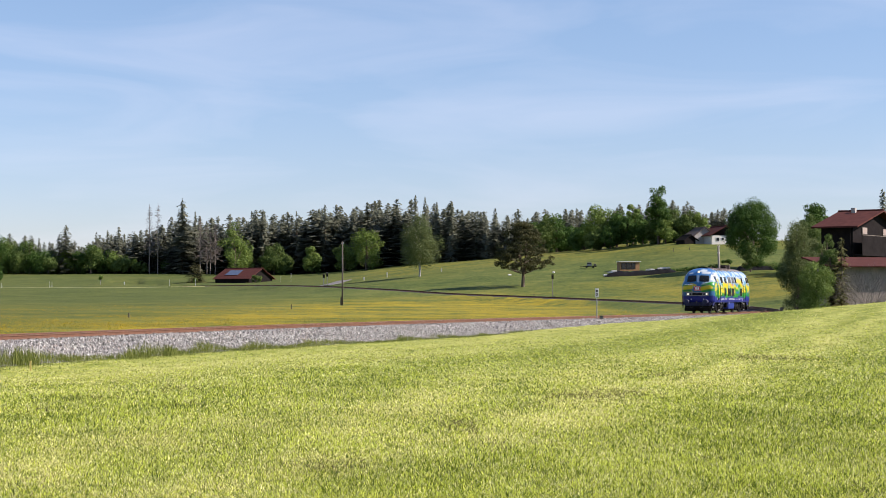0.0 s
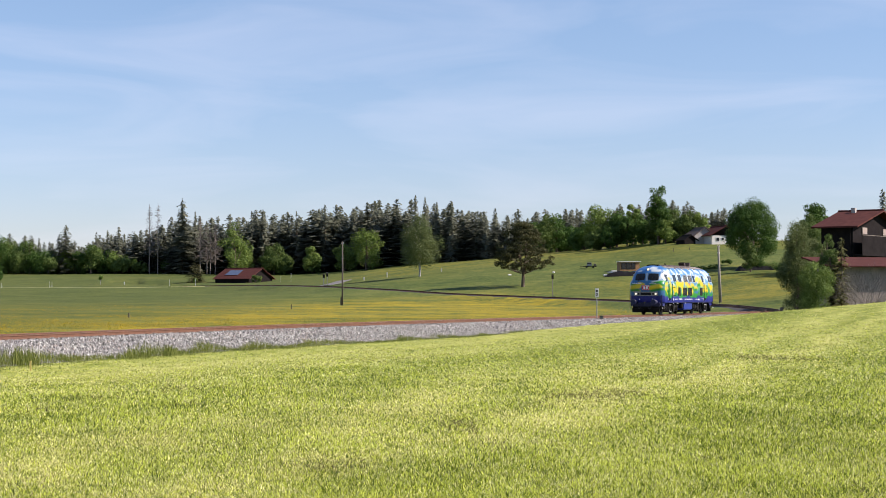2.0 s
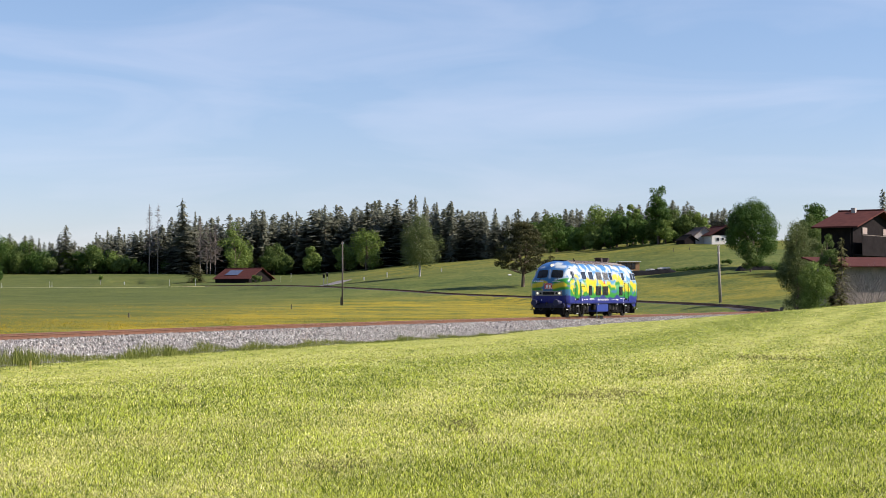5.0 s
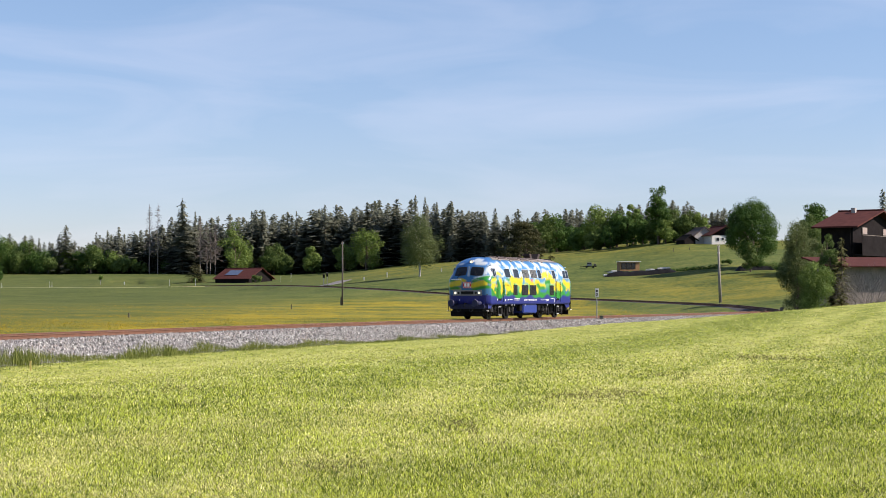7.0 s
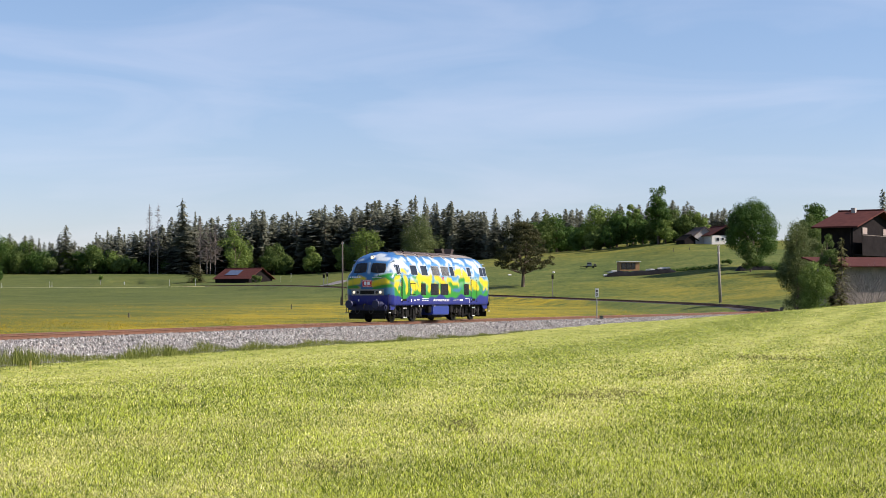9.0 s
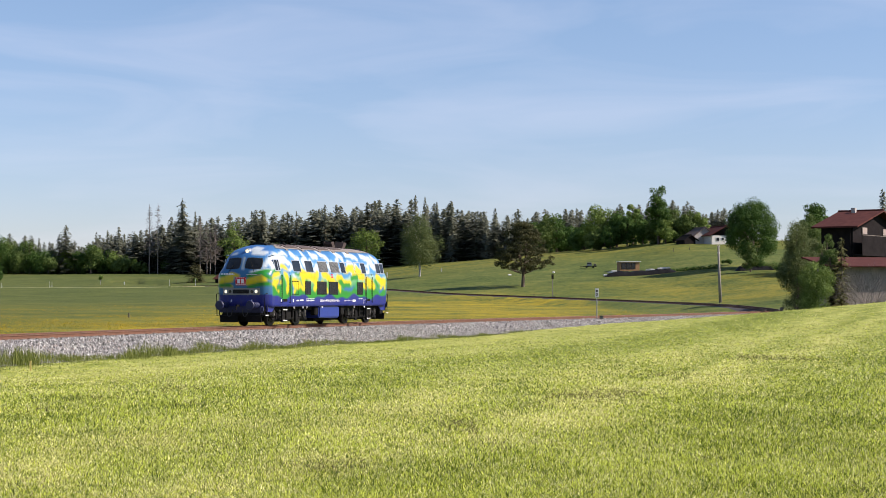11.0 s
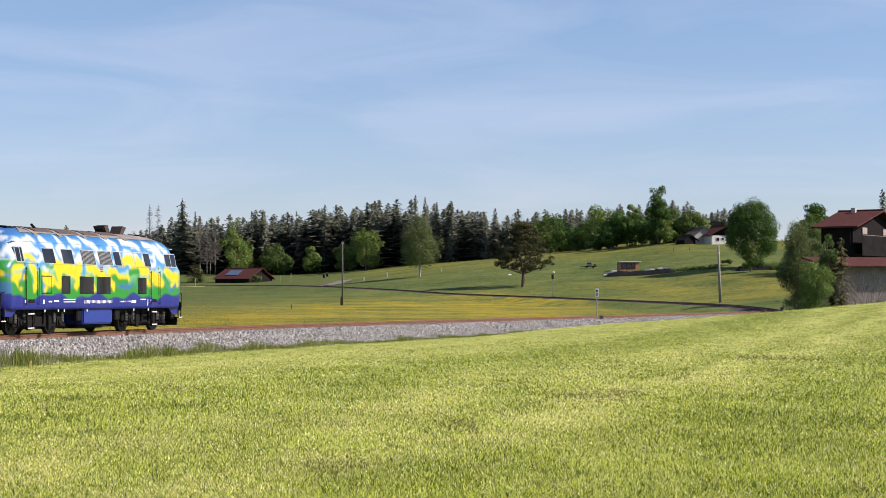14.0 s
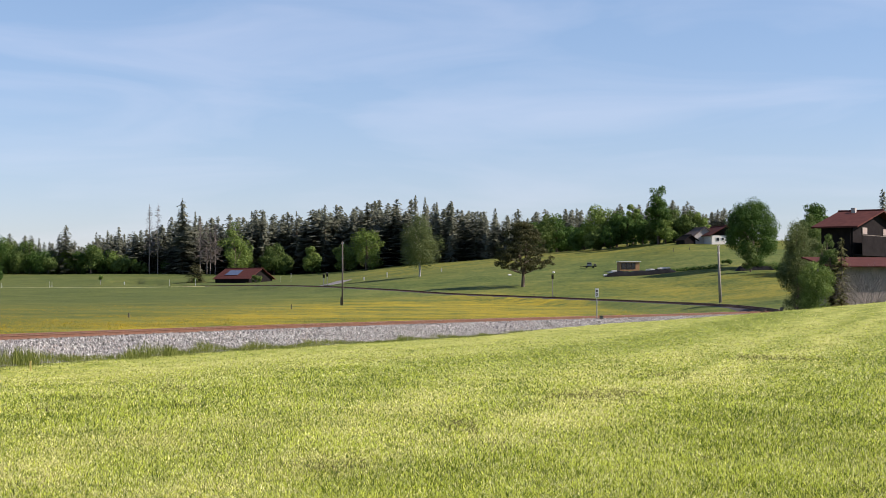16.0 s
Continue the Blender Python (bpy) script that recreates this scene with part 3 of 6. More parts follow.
def front_patch(bm, corners, sgn, out, n=6, m=4, soft=0.0):
    """A plate on the cab's front between four corners (y, z): lower left, lower right, upper right, upper left."""
    g = []
    for j in range(m + 1):
        row = []
        for i in range(n + 1):
            a, b = 2 * i / n - 1, 2 * j / m - 1
            a, b = 0.5 + 0.5 * a * math.sqrt(1 - soft * b * b), 0.5 + 0.5 * b * math.sqrt(1 - soft * a * a)
            (y0, z0), (y1, z1), (y2, z2), (y3, z3) = corners
            y = (y0 * (1 - a) + y1 * a) * (1 - b) + (y3 * (1 - a) + y2 * a) * b
            z = (z0 * (1 - a) + z1 * a) * (1 - b) + (z3 * (1 - a) + z2 * a) * b
            row.append(bm.verts.new((sgn * (nose_x(y, z) + out), y, z)))
        g.append(row)
    for j in range(m):
        for i in range(n):
            bm.faces.new((g[j][i], g[j][i + 1], g[j + 1][i + 1], g[j + 1][i]))
    ext = bmesh.ops.extrude_face_region(bm, geom=list(bm.faces))
    bmesh.ops.translate(bm, vec=(-sgn * 0.05, 0, 0), verts=[e for e in ext["geom"] if isinstance(e, bmesh.types.BMVert)])


WHEELSETS = []


def window(loco, x0, x1, z0, z1, sgn, name, glass, frame_mat, lean=0.0, fw=0.05, bars=0):
    """A side window: a raised frame of four strips round a pane."""
    bm = bmesh.new()
    side_patch(bm, x0 - fw, x1 + fw, z0 - fw, z1 + fw, sgn, 0.006, 0.03, lean)
    fr = part(name, bm, frame_mat, loco)
    bm = bmesh.new()
    side_patch(bm, x0, x1, z0, z1, sgn, 0.012, 0.02, lean, 8, 12)
    part("pane", bm, glass, fr)
    for i in range(bars):
        bm = bmesh.new()
        x = x0 + (x1 - x0) * (i + 0.5) / bars
        side_patch(bm, x - 0.018, x + 0.018, z0, z1, sgn, 0.026, 0.02, lean)
        part("slat", bm, LOCO_BAND if glass is LOCO_GRILLE else LOCO_DARK, fr)
    return fr


def bogie(loco, x):
    bm = bmesh.new()
    for sgn in (-1, 1):
        y = sgn * 1.06
        box(bm, (3.9, 0.12, 0.30), (x, y, 0.60), None, 0.03)
        box(bm, (1.2, 0.14, 0.42), (x, y, 0.50), None, 0.04)
    box(bm, (0.3, 2.1, 0.24), (x, 0, 0.62))
    for e in (-1, 1):
        box(bm, (0.14, 2.1, 0.18), (x + e * 1.9, 0, 0.62))
    b = part("bogie_frame", bm, LOCO_DARK, loco, "sooty black steel bogie frame")
    for sgn in (-1, 1):
        y = sgn * 1.16
        for ax in (-1.4, 1.4):
            bm = bmesh.new()
            box(bm, (0.5, 0.18, 0.38), (x + ax, y, 0.5), None, 0.05)
            box(bm, (1.0, 0.06, 0.12), (x + ax, y, 0.36), None, 0.02)
            rod(bm, (x + ax, y, 0.5), (x + ax, y + sgn * 0.14, 0.5), 0.13, 0.12, 14)
            part("axle_box", bm, LOCO_DARK, b)
            for dx in (-0.3, 0.3):
                bm = bmesh.new()
                for i in range(5):
                    rod(bm, (x + ax + dx, y, 0.50 + i * 0.062), (x + ax + dx, y, 0.535 + i * 0.062), 0.085, 0.085, 10)
                rod(bm, (x + ax + dx, y, 0.46), (x + ax + dx, y, 0.86), 0.045, 0.045, 8)
                part("coil_spring", bm, LOCO_SPRING, b, "grey coil spring")
        for dx in (-0.33, 0.33):
            bm = bmesh.new()
            rod(bm, (x + dx, y, 0.42), (x + dx, y + sgn * 0.02, 0.98), 0.06, 0.06, 8)
            part("damper", bm, LOCO_DARK, b)
        for ax in (-2.05, 2.05):
            bm = bmesh.new()
            rod(bm, (x + ax, sgn * 0.95, 0.78), (x + ax + 0.05 * (1 if ax > 0 else -1), sgn * 1.02, 0.18), 0.04, 0.03, 8)
            part("sand_pipe", bm, LOCO_DARK, b)
        for dx in (-0.75, 0.75):
            bm = bmesh.new()
            box(bm, (0.26, 0.1, 0.56), (x + dx, y, 0.46), None, 0.02)
            part("brake_gear", bm, LOCO_DARK, b)


def wheelset(loco, x):
    """Two wheels on their axle, with spoke-like holes in the discs."""
    bm = bmesh.new()
    rod(bm, (0, -1.05, 0), (0, 1.05, 0), 0.08, 0.08, 12)
    for sgn in (-1, 1):
        rod(bm, (0, sgn * 0.69, 0), (0, sgn * 0.715, 0), 0.53, 0.53, 32)
        rod(bm, (0, sgn * 0.70, 0), (0, sgn * 0.82, 0), 0.50, 0.495, 32)
        rod(bm, (0, sgn * 0.80, 0), (0, sgn * 0.87, 0), 0.16, 0.13, 14)
        for i in range(6):
            a = i * math.pi / 3
            rod(bm, (0.30 * math.cos(a), sgn * 0.80, 0.30 * math.sin(a)), (0.30 * math.cos(a), sgn * 0.835, 0.30 * math.sin(a)), 0.06, 0.05, 8)
    w = part("wheelset", bm, LOCO_DARK, loco, "dark steel wheels on their axle")
    for sgn in (-1, 1):
        bm = bmesh.new()
        rod(bm, (0, sgn * 0.716, 0), (0, sgn * 0.825, 0), 0.502, 0.497, 32)
        part("tread", bm, LOCO_TREAD, w, "worn wheel tread")
    w.matrix_basis = pose(x, 0, 0.5)
    WHEELSETS.append((w, pose(x, 0, 0.5)))


def cab_end(loco, e):
    """All that sits on one end of the locomotive; e is 1 at the front, -1 at the rear."""
    for sgn in (-1, 1):
        bm = bmesh.new()
        front_patch(bm, [(sgn * 0.13, 2.90), (sgn * 1.05, 2.86), (sgn * 0.99, 3.45), (sgn * 0.15, 3.49)], e, 0.012, 10, 8, 0.16)
        fr = part("windscreen", bm, LOCO_RUBBER, loco, "black rubber-sealed windscreen")
        bm = bmesh.new()
        front_patch(bm, [(sgn * 0.17, 2.94), (sgn * 1.01, 2.90), (sgn * 0.95, 3.41), (sgn * 0.19, 3.45)], e, 0.022, 10, 8, 0.16)
        part("pane", bm, GLASS, fr)
        bm = bmesh.new()
        rod(bm, (e * (nose_x(0.7, 2.7) + 0.05), sgn * 0.75, 2.70), (e * (nose_x(0.5, 3.25) + 0.06), sgn * 0.45, 3.25), 0.012, 0.012, 6)
        part("wiper", bm, LOCO_DARK, fr)
        # handrail under the windscreen
        bm = bmesh.new()
        x = nose_x(0.7, 2.62) + 0.07
        rod(bm, (e * x, sgn * 0.35, 2.60), (e * x, sgn * 0.95, 2.60), 0.015, 0.015, 6)
        for y in (0.4, 0.9):
            rod(bm, (e * (x - 0.09), sgn * y, 2.60), (e * x, sgn * y, 2.60), 0.012, 0.012, 6)
        part("handrail", bm, LOCO_ALU, loco)
        # headlamps
        bm = bmesh.new()
        hx = nose_x(0.87, 1.75)
        rod(bm, (e * (hx - 0.05), sgn * 0.87, 1.75), (e * (hx + 0.05), sgn * 0.87, 1.75), 0.12, 0.11, 18)
        lamp = part("headlamp", bm, LOCO_ALU, loco, "round headlamp in a bright ring")
        bm = bmesh.new()
        rod(bm, (e * (hx + 0.02), sgn * 0.87, 1.75), (e * (hx + 0.062), sgn * 0.87, 1.75), 0.085, 0.07, 18)
        part("lens", bm, LAMP_GLOW if e > 0 else GLASS, lamp, "glowing warm white lens" if e > 0 else "")
        bm = bmesh.new()
        hx = nose_x(0.62, 1.75)
        rod(bm, (e * (hx - 0.05), sgn * 0.63, 1.75), (e * (hx + 0.04), sgn * 0.63, 1.75), 0.085, 0.08, 16)
        part("tail_lamp", bm, GLASS, loco, "dark round tail lamp")
        # buffers
        bm = bmesh.new()
        rod(bm, (e * 7.2, sgn * 0.875, 1.06), (e * 7.6, sgn * 0.875, 1.06), 0.17, 0.15, 16)
        rod(bm, (e * 7.55, sgn * 0.875, 1.06), (e * 7.9, sgn * 0.875, 1.06), 0.10, 0.10, 14)
        buf = part("buffer", bm, LOCO_NAVY, loco, "dark blue buffer")
        bm = bmesh.new()
        rod(bm, (e * 7.89, sgn * 0.875, 1.06), (e * 7.96, sgn * 0.875, 1.06), 0.25, 0.22, 24)
        part("buffer_head", bm, LOCO_NAVY, buf)
        # corner handrail, step and brackets
        bm = bmesh.new()
        rod(bm, (e * 7.34, sgn * 1.36, 0.55), (e * 7.32, sgn * 1.40, 1.62), 0.016, 0.016, 6)
        rod(bm, (e * 7.32, sgn * 1.40, 1.62), (e * 7.05, sgn * 1.40, 1.66), 0.016, 0.016, 6)
        part("shunter_rail", bm, LOCO_DARK, loco)
        bm = bmesh.new()
        box(bm, (0.35, 0.35, 0.03), (e * 7.17, sgn * 1.25, 0.55))
        box(bm, (0.03, 0.03, 0.5), (e * 7.04, sgn * 1.38, 0.8))
        box(bm, (0.03, 0.03, 0.5), (e * 7.3, sgn * 1.38, 0.8))
        st = part("shunter_step", bm, LOCO_DARK, loco)
        bm = bmesh.new()
        box(bm, (0.3, 0.03, 0.035), (e * 7.17, sgn * 1.43, 0.56))
        part("step_edge", bm, LOCO_WHITE, st, "white-painted step edge")
        bm = bmesh.new()
        front_patch(bm, [(sgn * 0.56, 1.22), (sgn * 0.62, 1.22), (sgn * 0.62, 1.34), (sgn * 0.56, 1.34)], e, 0.02, 1, 1)
        part("lamp_bracket", bm, LOCO_WHITE, loco)
        bm = bmesh.new()
        for i in range(7):
            a0, a1 = math.pi * i / 7, math.pi * (i + 1) / 7
            rod(bm, (e * (7.62 + 0.06 * math.sin(a0)), sgn * 0.45 + 0.16 * math.cos(a0), 0.85 - 0.36 * math.sin(a0)),
                (e * (7.62 + 0.06 * math.sin(a1)), sgn * 0.45 + 0.16 * math.cos(a1), 0.85 - 0.36 * math.sin(a1)), 0.022, 0.022, 6)
        part("brake_hose", bm, LOCO_RUBBER, loco)
    # lamp band with a dark slot
    bm = bmesh.new()
    front_patch(bm, [(-1.06, 1.57), (1.06, 1.57), (1.06, 1.93), (-1.06, 1.93)], e, 0.02, 14, 2)
    band = part("lamp_band", bm, LOCO_BAND, loco, "silver-grey band that holds the lamps")
    bm = bmesh.new()
    front_patch(bm, [(-0.46, 1.65), (0.46, 1.65), (0.46, 1.85), (-0.46, 1.85)], e, 0.032, 8, 2)
    part("slot", bm, LOCO_DARK, band)
    for z in (1.70, 1.75, 1.80):
        bm = bmesh.new()
        front_patch(bm, [(-0.46, z), (0.46, z), (0.46, z + 0.012), (-0.46, z + 0.012)], e, 0.042, 8, 1)
        part("slat", bm, LOCO_GRILLE, band)
    # plaque: white border, red field, white plain bars
    bm = bmesh.new()
    front_patch(bm, [(-0.30, 2.06), (0.30, 2.06), (0.30, 2.48), (-0.30, 2.48)], e, 0.012, 3, 2)
    pl = part("plaque", bm, LOCO_RED, loco, "red and white company plaque")
    for y0, y1, z0, z1 in ((-0.27, 0.27, 2.09, 2.105), (-0.27, 0.27, 2.435, 2.45), (-0.27, -0.255, 2.09, 2.45), (0.255, 0.27, 2.09, 2.45), (-0.19, -0.03, 2.16, 2.38), (0.03, 0.19, 2.16, 2.38)):
        bm = bmesh.new()
        front_patch(bm, [(y0, z0), (y1, z0), (y1, z1), (y0, z1)], e, 0.02, 2, 1)
        part("bar", bm, LOCO_WHITE, pl)
    for y in np.arange(-1.2, -0.55, 0.16):
        bm = bmesh.new()
        front_patch(bm, [(y, 2.60), (y + 0.1, 2.60), (y + 0.1, 2.68), (y, 2.68)], e, 0.01, 1, 1)
        part("marking", bm, LOCO_WHITE, loco)
    # top lamp
    bm = bmesh.new()
    x = nose_x(0, 3.82)
    rod(bm, (e * (x - 0.25), 0, 3.80), (e * (x + 0.10), 0, 3.80), 0.15, 0.14, 18)
    lamp = part("top_lamp", bm, LOCO_ALU, loco, "round top headlamp")
    bm = bmesh.new()
    rod(bm, (e * (x + 0.07), 0, 3.80), (e * (x + 0.115), 0, 3.80), 0.105, 0.09, 18)
    part("lens", bm, LAMP_GLOW if e > 0 else GLASS, lamp)
    # hook, apron and plough
    bm = bmesh.new()
    box(bm, (0.3, 0.08, 0.1), (e * 7.6, 0, 1.04))
    rod(bm, (e * 7.72, 0, 1.05), (e * 7.78, 0, 0.82), 0.04, 0.03, 8)
    part("coupling_hook", bm, LOCO_DARK, loco)
    bm = bmesh.new()
    box(bm, (0.5, 2.5, 0.34), (e * 7.1, 0, 0.86), None, 0.08)
    part("buffer_beam", bm, LOCO_NAVY, loco)
    bm = bmesh.new()
    box(bm, (0.36, 2.3, 0.2), (e * 7.08, 0, 0.59), None, 0.05)
    part("lower_apron", bm, LOCO_DARK, loco)
    bm = bmesh.new()
    for sgn in (-1, 1):
        box(bm, (0.06, 0.95, 0.34), (e * 7.22, sgn * 0.72, 0.37), Euler((0, e * 0.25, -e * sgn * 0.18)))
    part("rail_guard", bm, LOCO_DARK, loco)


DX = 0.2      # the side openings sit a little ahead of the middle


def build_loco():
    loco = thing("diesel_locomotive", "blue, green, yellow and white painted diesel locomotive on the track", "locomotive")
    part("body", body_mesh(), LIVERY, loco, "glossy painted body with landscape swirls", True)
    # roof skin over the painted shell
    sec = [(w, z) for w, z in dense_section() if z > 3.93]
    ring = sec + [(-w, z) for w, z in sec[-2::-1]]
    bm = bmesh.new()
    rows = [[bm.verts.new((max(-nose_x(w, z) + 0.12, -7) + (2 * min(nose_x(w, z) - 0.12, 7)) * j / 20, w, z + 0.018)) for j in range(21)] for w, z in ring]
    for a, b in zip(rows, rows[1:]):
        for j in range(20):
            bm.faces.new((a[j], a[j + 1], b[j + 1], b[j]))
    roof = part("roof", bm, LOCO_ROOF, loco, "weathered grey-brown roof", True)

    def roof_patch(name, x0, x1, y0, y1, mat, out=0.05, label=""):
        bm = bmesh.new()
        n = 6
        zs = lambda y: float(np.interp(-abs(y), [-a for a, _ in SECTION[7:]], [b for _, b in SECTION[7:]]))
        lo, hi = [], []
        for i in range(n + 1):
            y = y0 + (y1 - y0) * i / n
            lo.append([bm.verts.new((x, y, zs(y) - 0.03)) for x in (x0, x1)])
            hi.append([bm.verts.new((x, y, zs(y) + out)) for x in (x0, x1)])
        for i in range(n):
            bm.faces.new((hi[i][0], hi[i][1], hi[i + 1][1], hi[i + 1][0]))
            bm.faces.new((lo[i][0], lo[i][1], hi[i][1], hi[i][0])) if i == 0 else None
            bm.faces.new((lo[i][0], hi[i][0], hi[i + 1][0], lo[i + 1][0]))
            bm.faces.new((lo[i][1], hi[i][1], hi[i + 1][1], lo[i + 1][1]))
        bm.faces.new((lo[n][0], lo[n][1], hi[n][1], hi[n][0]))
        return part(name, bm, mat, roof, label)

    for x0, x1, y0, y1 in ((4.2, 2.9, -0.9, 0.9), (2.5, 1.0, -0.75, 0.95), (0.55, -0.65, -0.8, 0.95), (-1.1, -2.4, -0.8, 0.8)):
        roof_patch("roof_hatch", x1, x0, y0, y1, LOCO_HATCH, 0.06)
    for x in (2.72, 0.78, -0.88, -2.6, 4.5):
        roof_patch("roof_rib", x - 0.13, x + 0.13, -1.15, 1.15, LOCO_ROOF, 0.045)
    for x in (5.3, -5.3):
        roof_patch("roof_grille", x - 0.28, x + 0.28, -0.5, 0.5, LOCO_DARK, 0.05)
    bm = bmesh.new()
    rod(bm, (3.6, 0.55, 4.16), (3.9, 0.55, 4.33), 0.05, 0.05, 8)
    part("horn", bm, LOCO_DARK, roof)
    # exhaust hoods, leaning apart
    for x, lean in ((-2.75, 0.3), (-3.75, -0.3)):
        bm = bmesh.new()
        lo, hi = [], []
        for dx, dy in ((-0.14, -0.26), (0.14, -0.26), (0.14, 0.26), (-0.14, 0.26)):
            lo.append(bm.verts.new((x + dx, dy, 4.12)))
            hi.append(bm.verts.new((x + lean + dx * 1.15, dy * 1.02, 4.52 + (0.05 if dx * lean < 0 else 0))))
        for i in range(4):
            bm.faces.new((lo[i], lo[(i + 1) % 4], hi[(i + 1) % 4], hi[i]))
        inner = [bm.verts.new(Vector(h.co) * 1 + Vector((0, 0, -0.12))) for h in hi]
        for i in range(4):
            inner[i].co = inner[i].co.lerp(Vector((x + lean, 0, inner[i].co.z)), 0.12)
        for i in range(4):
            bm.faces.new((hi[i], hi[(i + 1) % 4], inner[(i + 1) % 4], inner[i]))
        bm.faces.new(inner)
        part("exhaust_hood", bm, LOCO_SOOT, roof, "sooty exhaust hood")
    for sgn in (-1, 1):
        for x0, x1, g, bars in ((3.45, 4.27, GLASS, 0), (2.05, 2.85, GLASS, 0), (0.32, 1.36, LOCO_GRILLE, 11), (-1.06, -0.02, LOCO_GRILLE, 11), (-1.80, -1.28, GLASS, 0),
                                (-2.88, -1.92, None, 0), (-3.76, -3.04, None, 0), (-4.40, -3.88, GLASS, 0)):
            window(loco, x0 + DX, x1 + DX, 2.80, 3.36, sgn, "side_window", g or LIVERY, LOCO_ALU, 0.05, 0.035 if g else 0.05, bars)
        for x0, x1, g, bars in ((3.80, 4.50, LIVERY, 0), (2.40, 3.03, LOCO_GRILLE, 9), (0.57, 1.65, LOCO_GRILLE, 14), (-0.81, 0.25, LOCO_GRILLE, 14), (-3.93, -3.22, LOCO_GRILLE, 9)):
            bm = bmesh.new()
            side_patch(bm, x0 + DX - 0.02, x1 + DX + 0.02, 1.60, 2.30, sgn, 0.004, 0.03)
            fr = part("air_intake", bm, LOCO_DARK, loco, "dark louvred air intake")
            for i in range(bars):
                bm = bmesh.new()
                x = DX + x0 + (x1 - x0) * (i + 0.5) / bars
                side_patch(bm, x - 0.02, x + 0.02, 1.62, 2.28, sgn, 0.02, 0.02, 0, 1)
                part("louvre", bm, LOCO_GRILLE, fr)
            if not bars:
                bm = bmesh.new()
                side_patch(bm, x0 + DX + 0.02, x1 + DX - 0.02, 1.64, 2.26, sgn, 0.012, 0.02, 0, 10, 10)
                part("cover", bm, LIVERY, fr)
        for e in (-1, 1):
            x0, x1 = (5.74, 6.20) if e > 0 else (-6.75, -5.78)
            w = window(loco, x0 + DX, x1 + DX, 2.83, 3.36, sgn, "cab_window", GLASS, LOCO_ALU, 0.02 * e, 0.05)
            bm = bmesh.new()
            xm = DX + x0 + (x1 - x0) * (0.45 if e > 0 else 0.5)
            side_patch(bm, xm - 0.02, xm + 0.02, 2.83, 3.36, sgn, 0.03, 0.02)
            part("window_bar", bm, LOCO_ALU, w)
            # door: dark seams, handrails, step ladder and kick plate
            d0, d1 = (5.0, 5.88) if e > 0 else (-4.88, -4.07)
            bm = bmesh.new()
            side_patch(bm, d0 + 0.03, d1 - 0.03, 1.04, 2.74, sgn, 0.005, 0.03, 0, 26, 12)
            door = part("cab_door", bm, LIVERY, loco)
            for x in (d0, d1):
                bm = bmesh.new()
                side_patch(bm, x - 0.025, x + 0.025, 1.02, 2.76, sgn, 0.006, 0.02)
                part("door_seam", bm, LOCO_RUBBER, door)
                bm = bmesh.new()
                y = sgn * 1.60
                rod(bm, (x, y, 1.15), (x, y, 2.6), 0.016, 0.016, 6)
                for z in (1.2, 2.55):
                    rod(bm, (x, sgn * 1.52, z), (x, y, z), 0.012, 0.012, 6)
                part("handrail", bm, LOCO_DARK, door)
            bm = bmesh.new()
            side_patch(bm, d0 + 0.22, d1 - 0.22, 1.24, 1.38, sgn, 0.014, 0.02)
            part("door_step", bm, LOCO_DARK, door)
            bm = bmesh.new()
            xc = (d0 + d1) / 2
            for dx in (-0.22, 0.22):
                box(bm, (0.03, 0.05, 0.78), (xc + dx, sgn * 1.47, 0.62))
            for z in (0.28, 0.55, 0.82):
                box(bm, (0.46, 0.16, 0.03), (xc, sgn * 1.45, z))
            lad = part("step_ladder", bm, LOCO_DARK, loco)
            for z in (0.28, 0.82):
                bm = bmesh.new()
                box(bm, (0.44, 0.02, 0.035), (xc, sgn * 1.54, z))
                part("step_edge", bm, LOCO_WHITE, lad, "white-painted step edge")
        # gutter and sill mouldings
        for z, mat, name in ((3.60, LIVERY, "gutter"), (2.755, LIVERY, "waist_moulding"), (1.02, LOCO_BLUE, "sill")):
            bm = bmesh.new()
            side_patch(bm, -6.5, 6.5, z, z + 0.035, sgn, 0.016, 0.04, 0, 1, 130)
            part(name, bm, mat, loco)
        # markings: plain bars for lettering too small or not to be copied
        rng = random.Random(3)
        for x0, x1, z0, z1 in ((1.35, -0.95, 1.20, 1.34), (-1.6, -2.55, 1.24, 1.31), (-2.62, -3.0, 1.22, 1.33), (2.9, 2.0, 1.26, 1.29), (2.9, 2.0, 1.36, 1.39), (3.25, 3.6, 1.28, 1.34),
                               (3.75, 4.0, 1.26, 1.32), (4.3, 4.4, 1.2, 1.36), (-3.4, -3.9, 1.36, 1.39), (-4.05, -4.1, 1.1, 1.38), (-4.3, -4.42, 1.32, 1.36), (5.62, 5.7, 1.24, 1.36)):
            a, b = min(x0, x1) + DX, max(x0, x1) + DX
            word = b - a
            x = a
            while x < b - 0.03:
                wd = 0.08 if word > 0.6 and z1 - z0 > 0.05 else word
                bm = bmesh.new()
                side_patch(bm, x, min(x + wd * (rng.uniform(0.35, 0.6) if wd == 0.08 else 1.0), b), z0 + (rng.uniform(0, 0.04) if wd == 0.08 else 0), z1, sgn, 0.008, 0.01, 0, 1)
                part("marking", bm, LOCO_WHITE, loco)
                x += wd * 1.25
        for z in (2.50, 2.58, 2.66):
            bm = bmesh.new()
            side_patch(bm, -0.02, 0.22, z, z + 0.05, sgn, 0.01, 0.01, 0, 1)
            part("emblem", bm, LOCO_RED, loco, "small faded red emblem")
        for x in (2.95, 1.2, -2.7, 3.4, -4.0, 4.4):
            bm = bmesh.new()
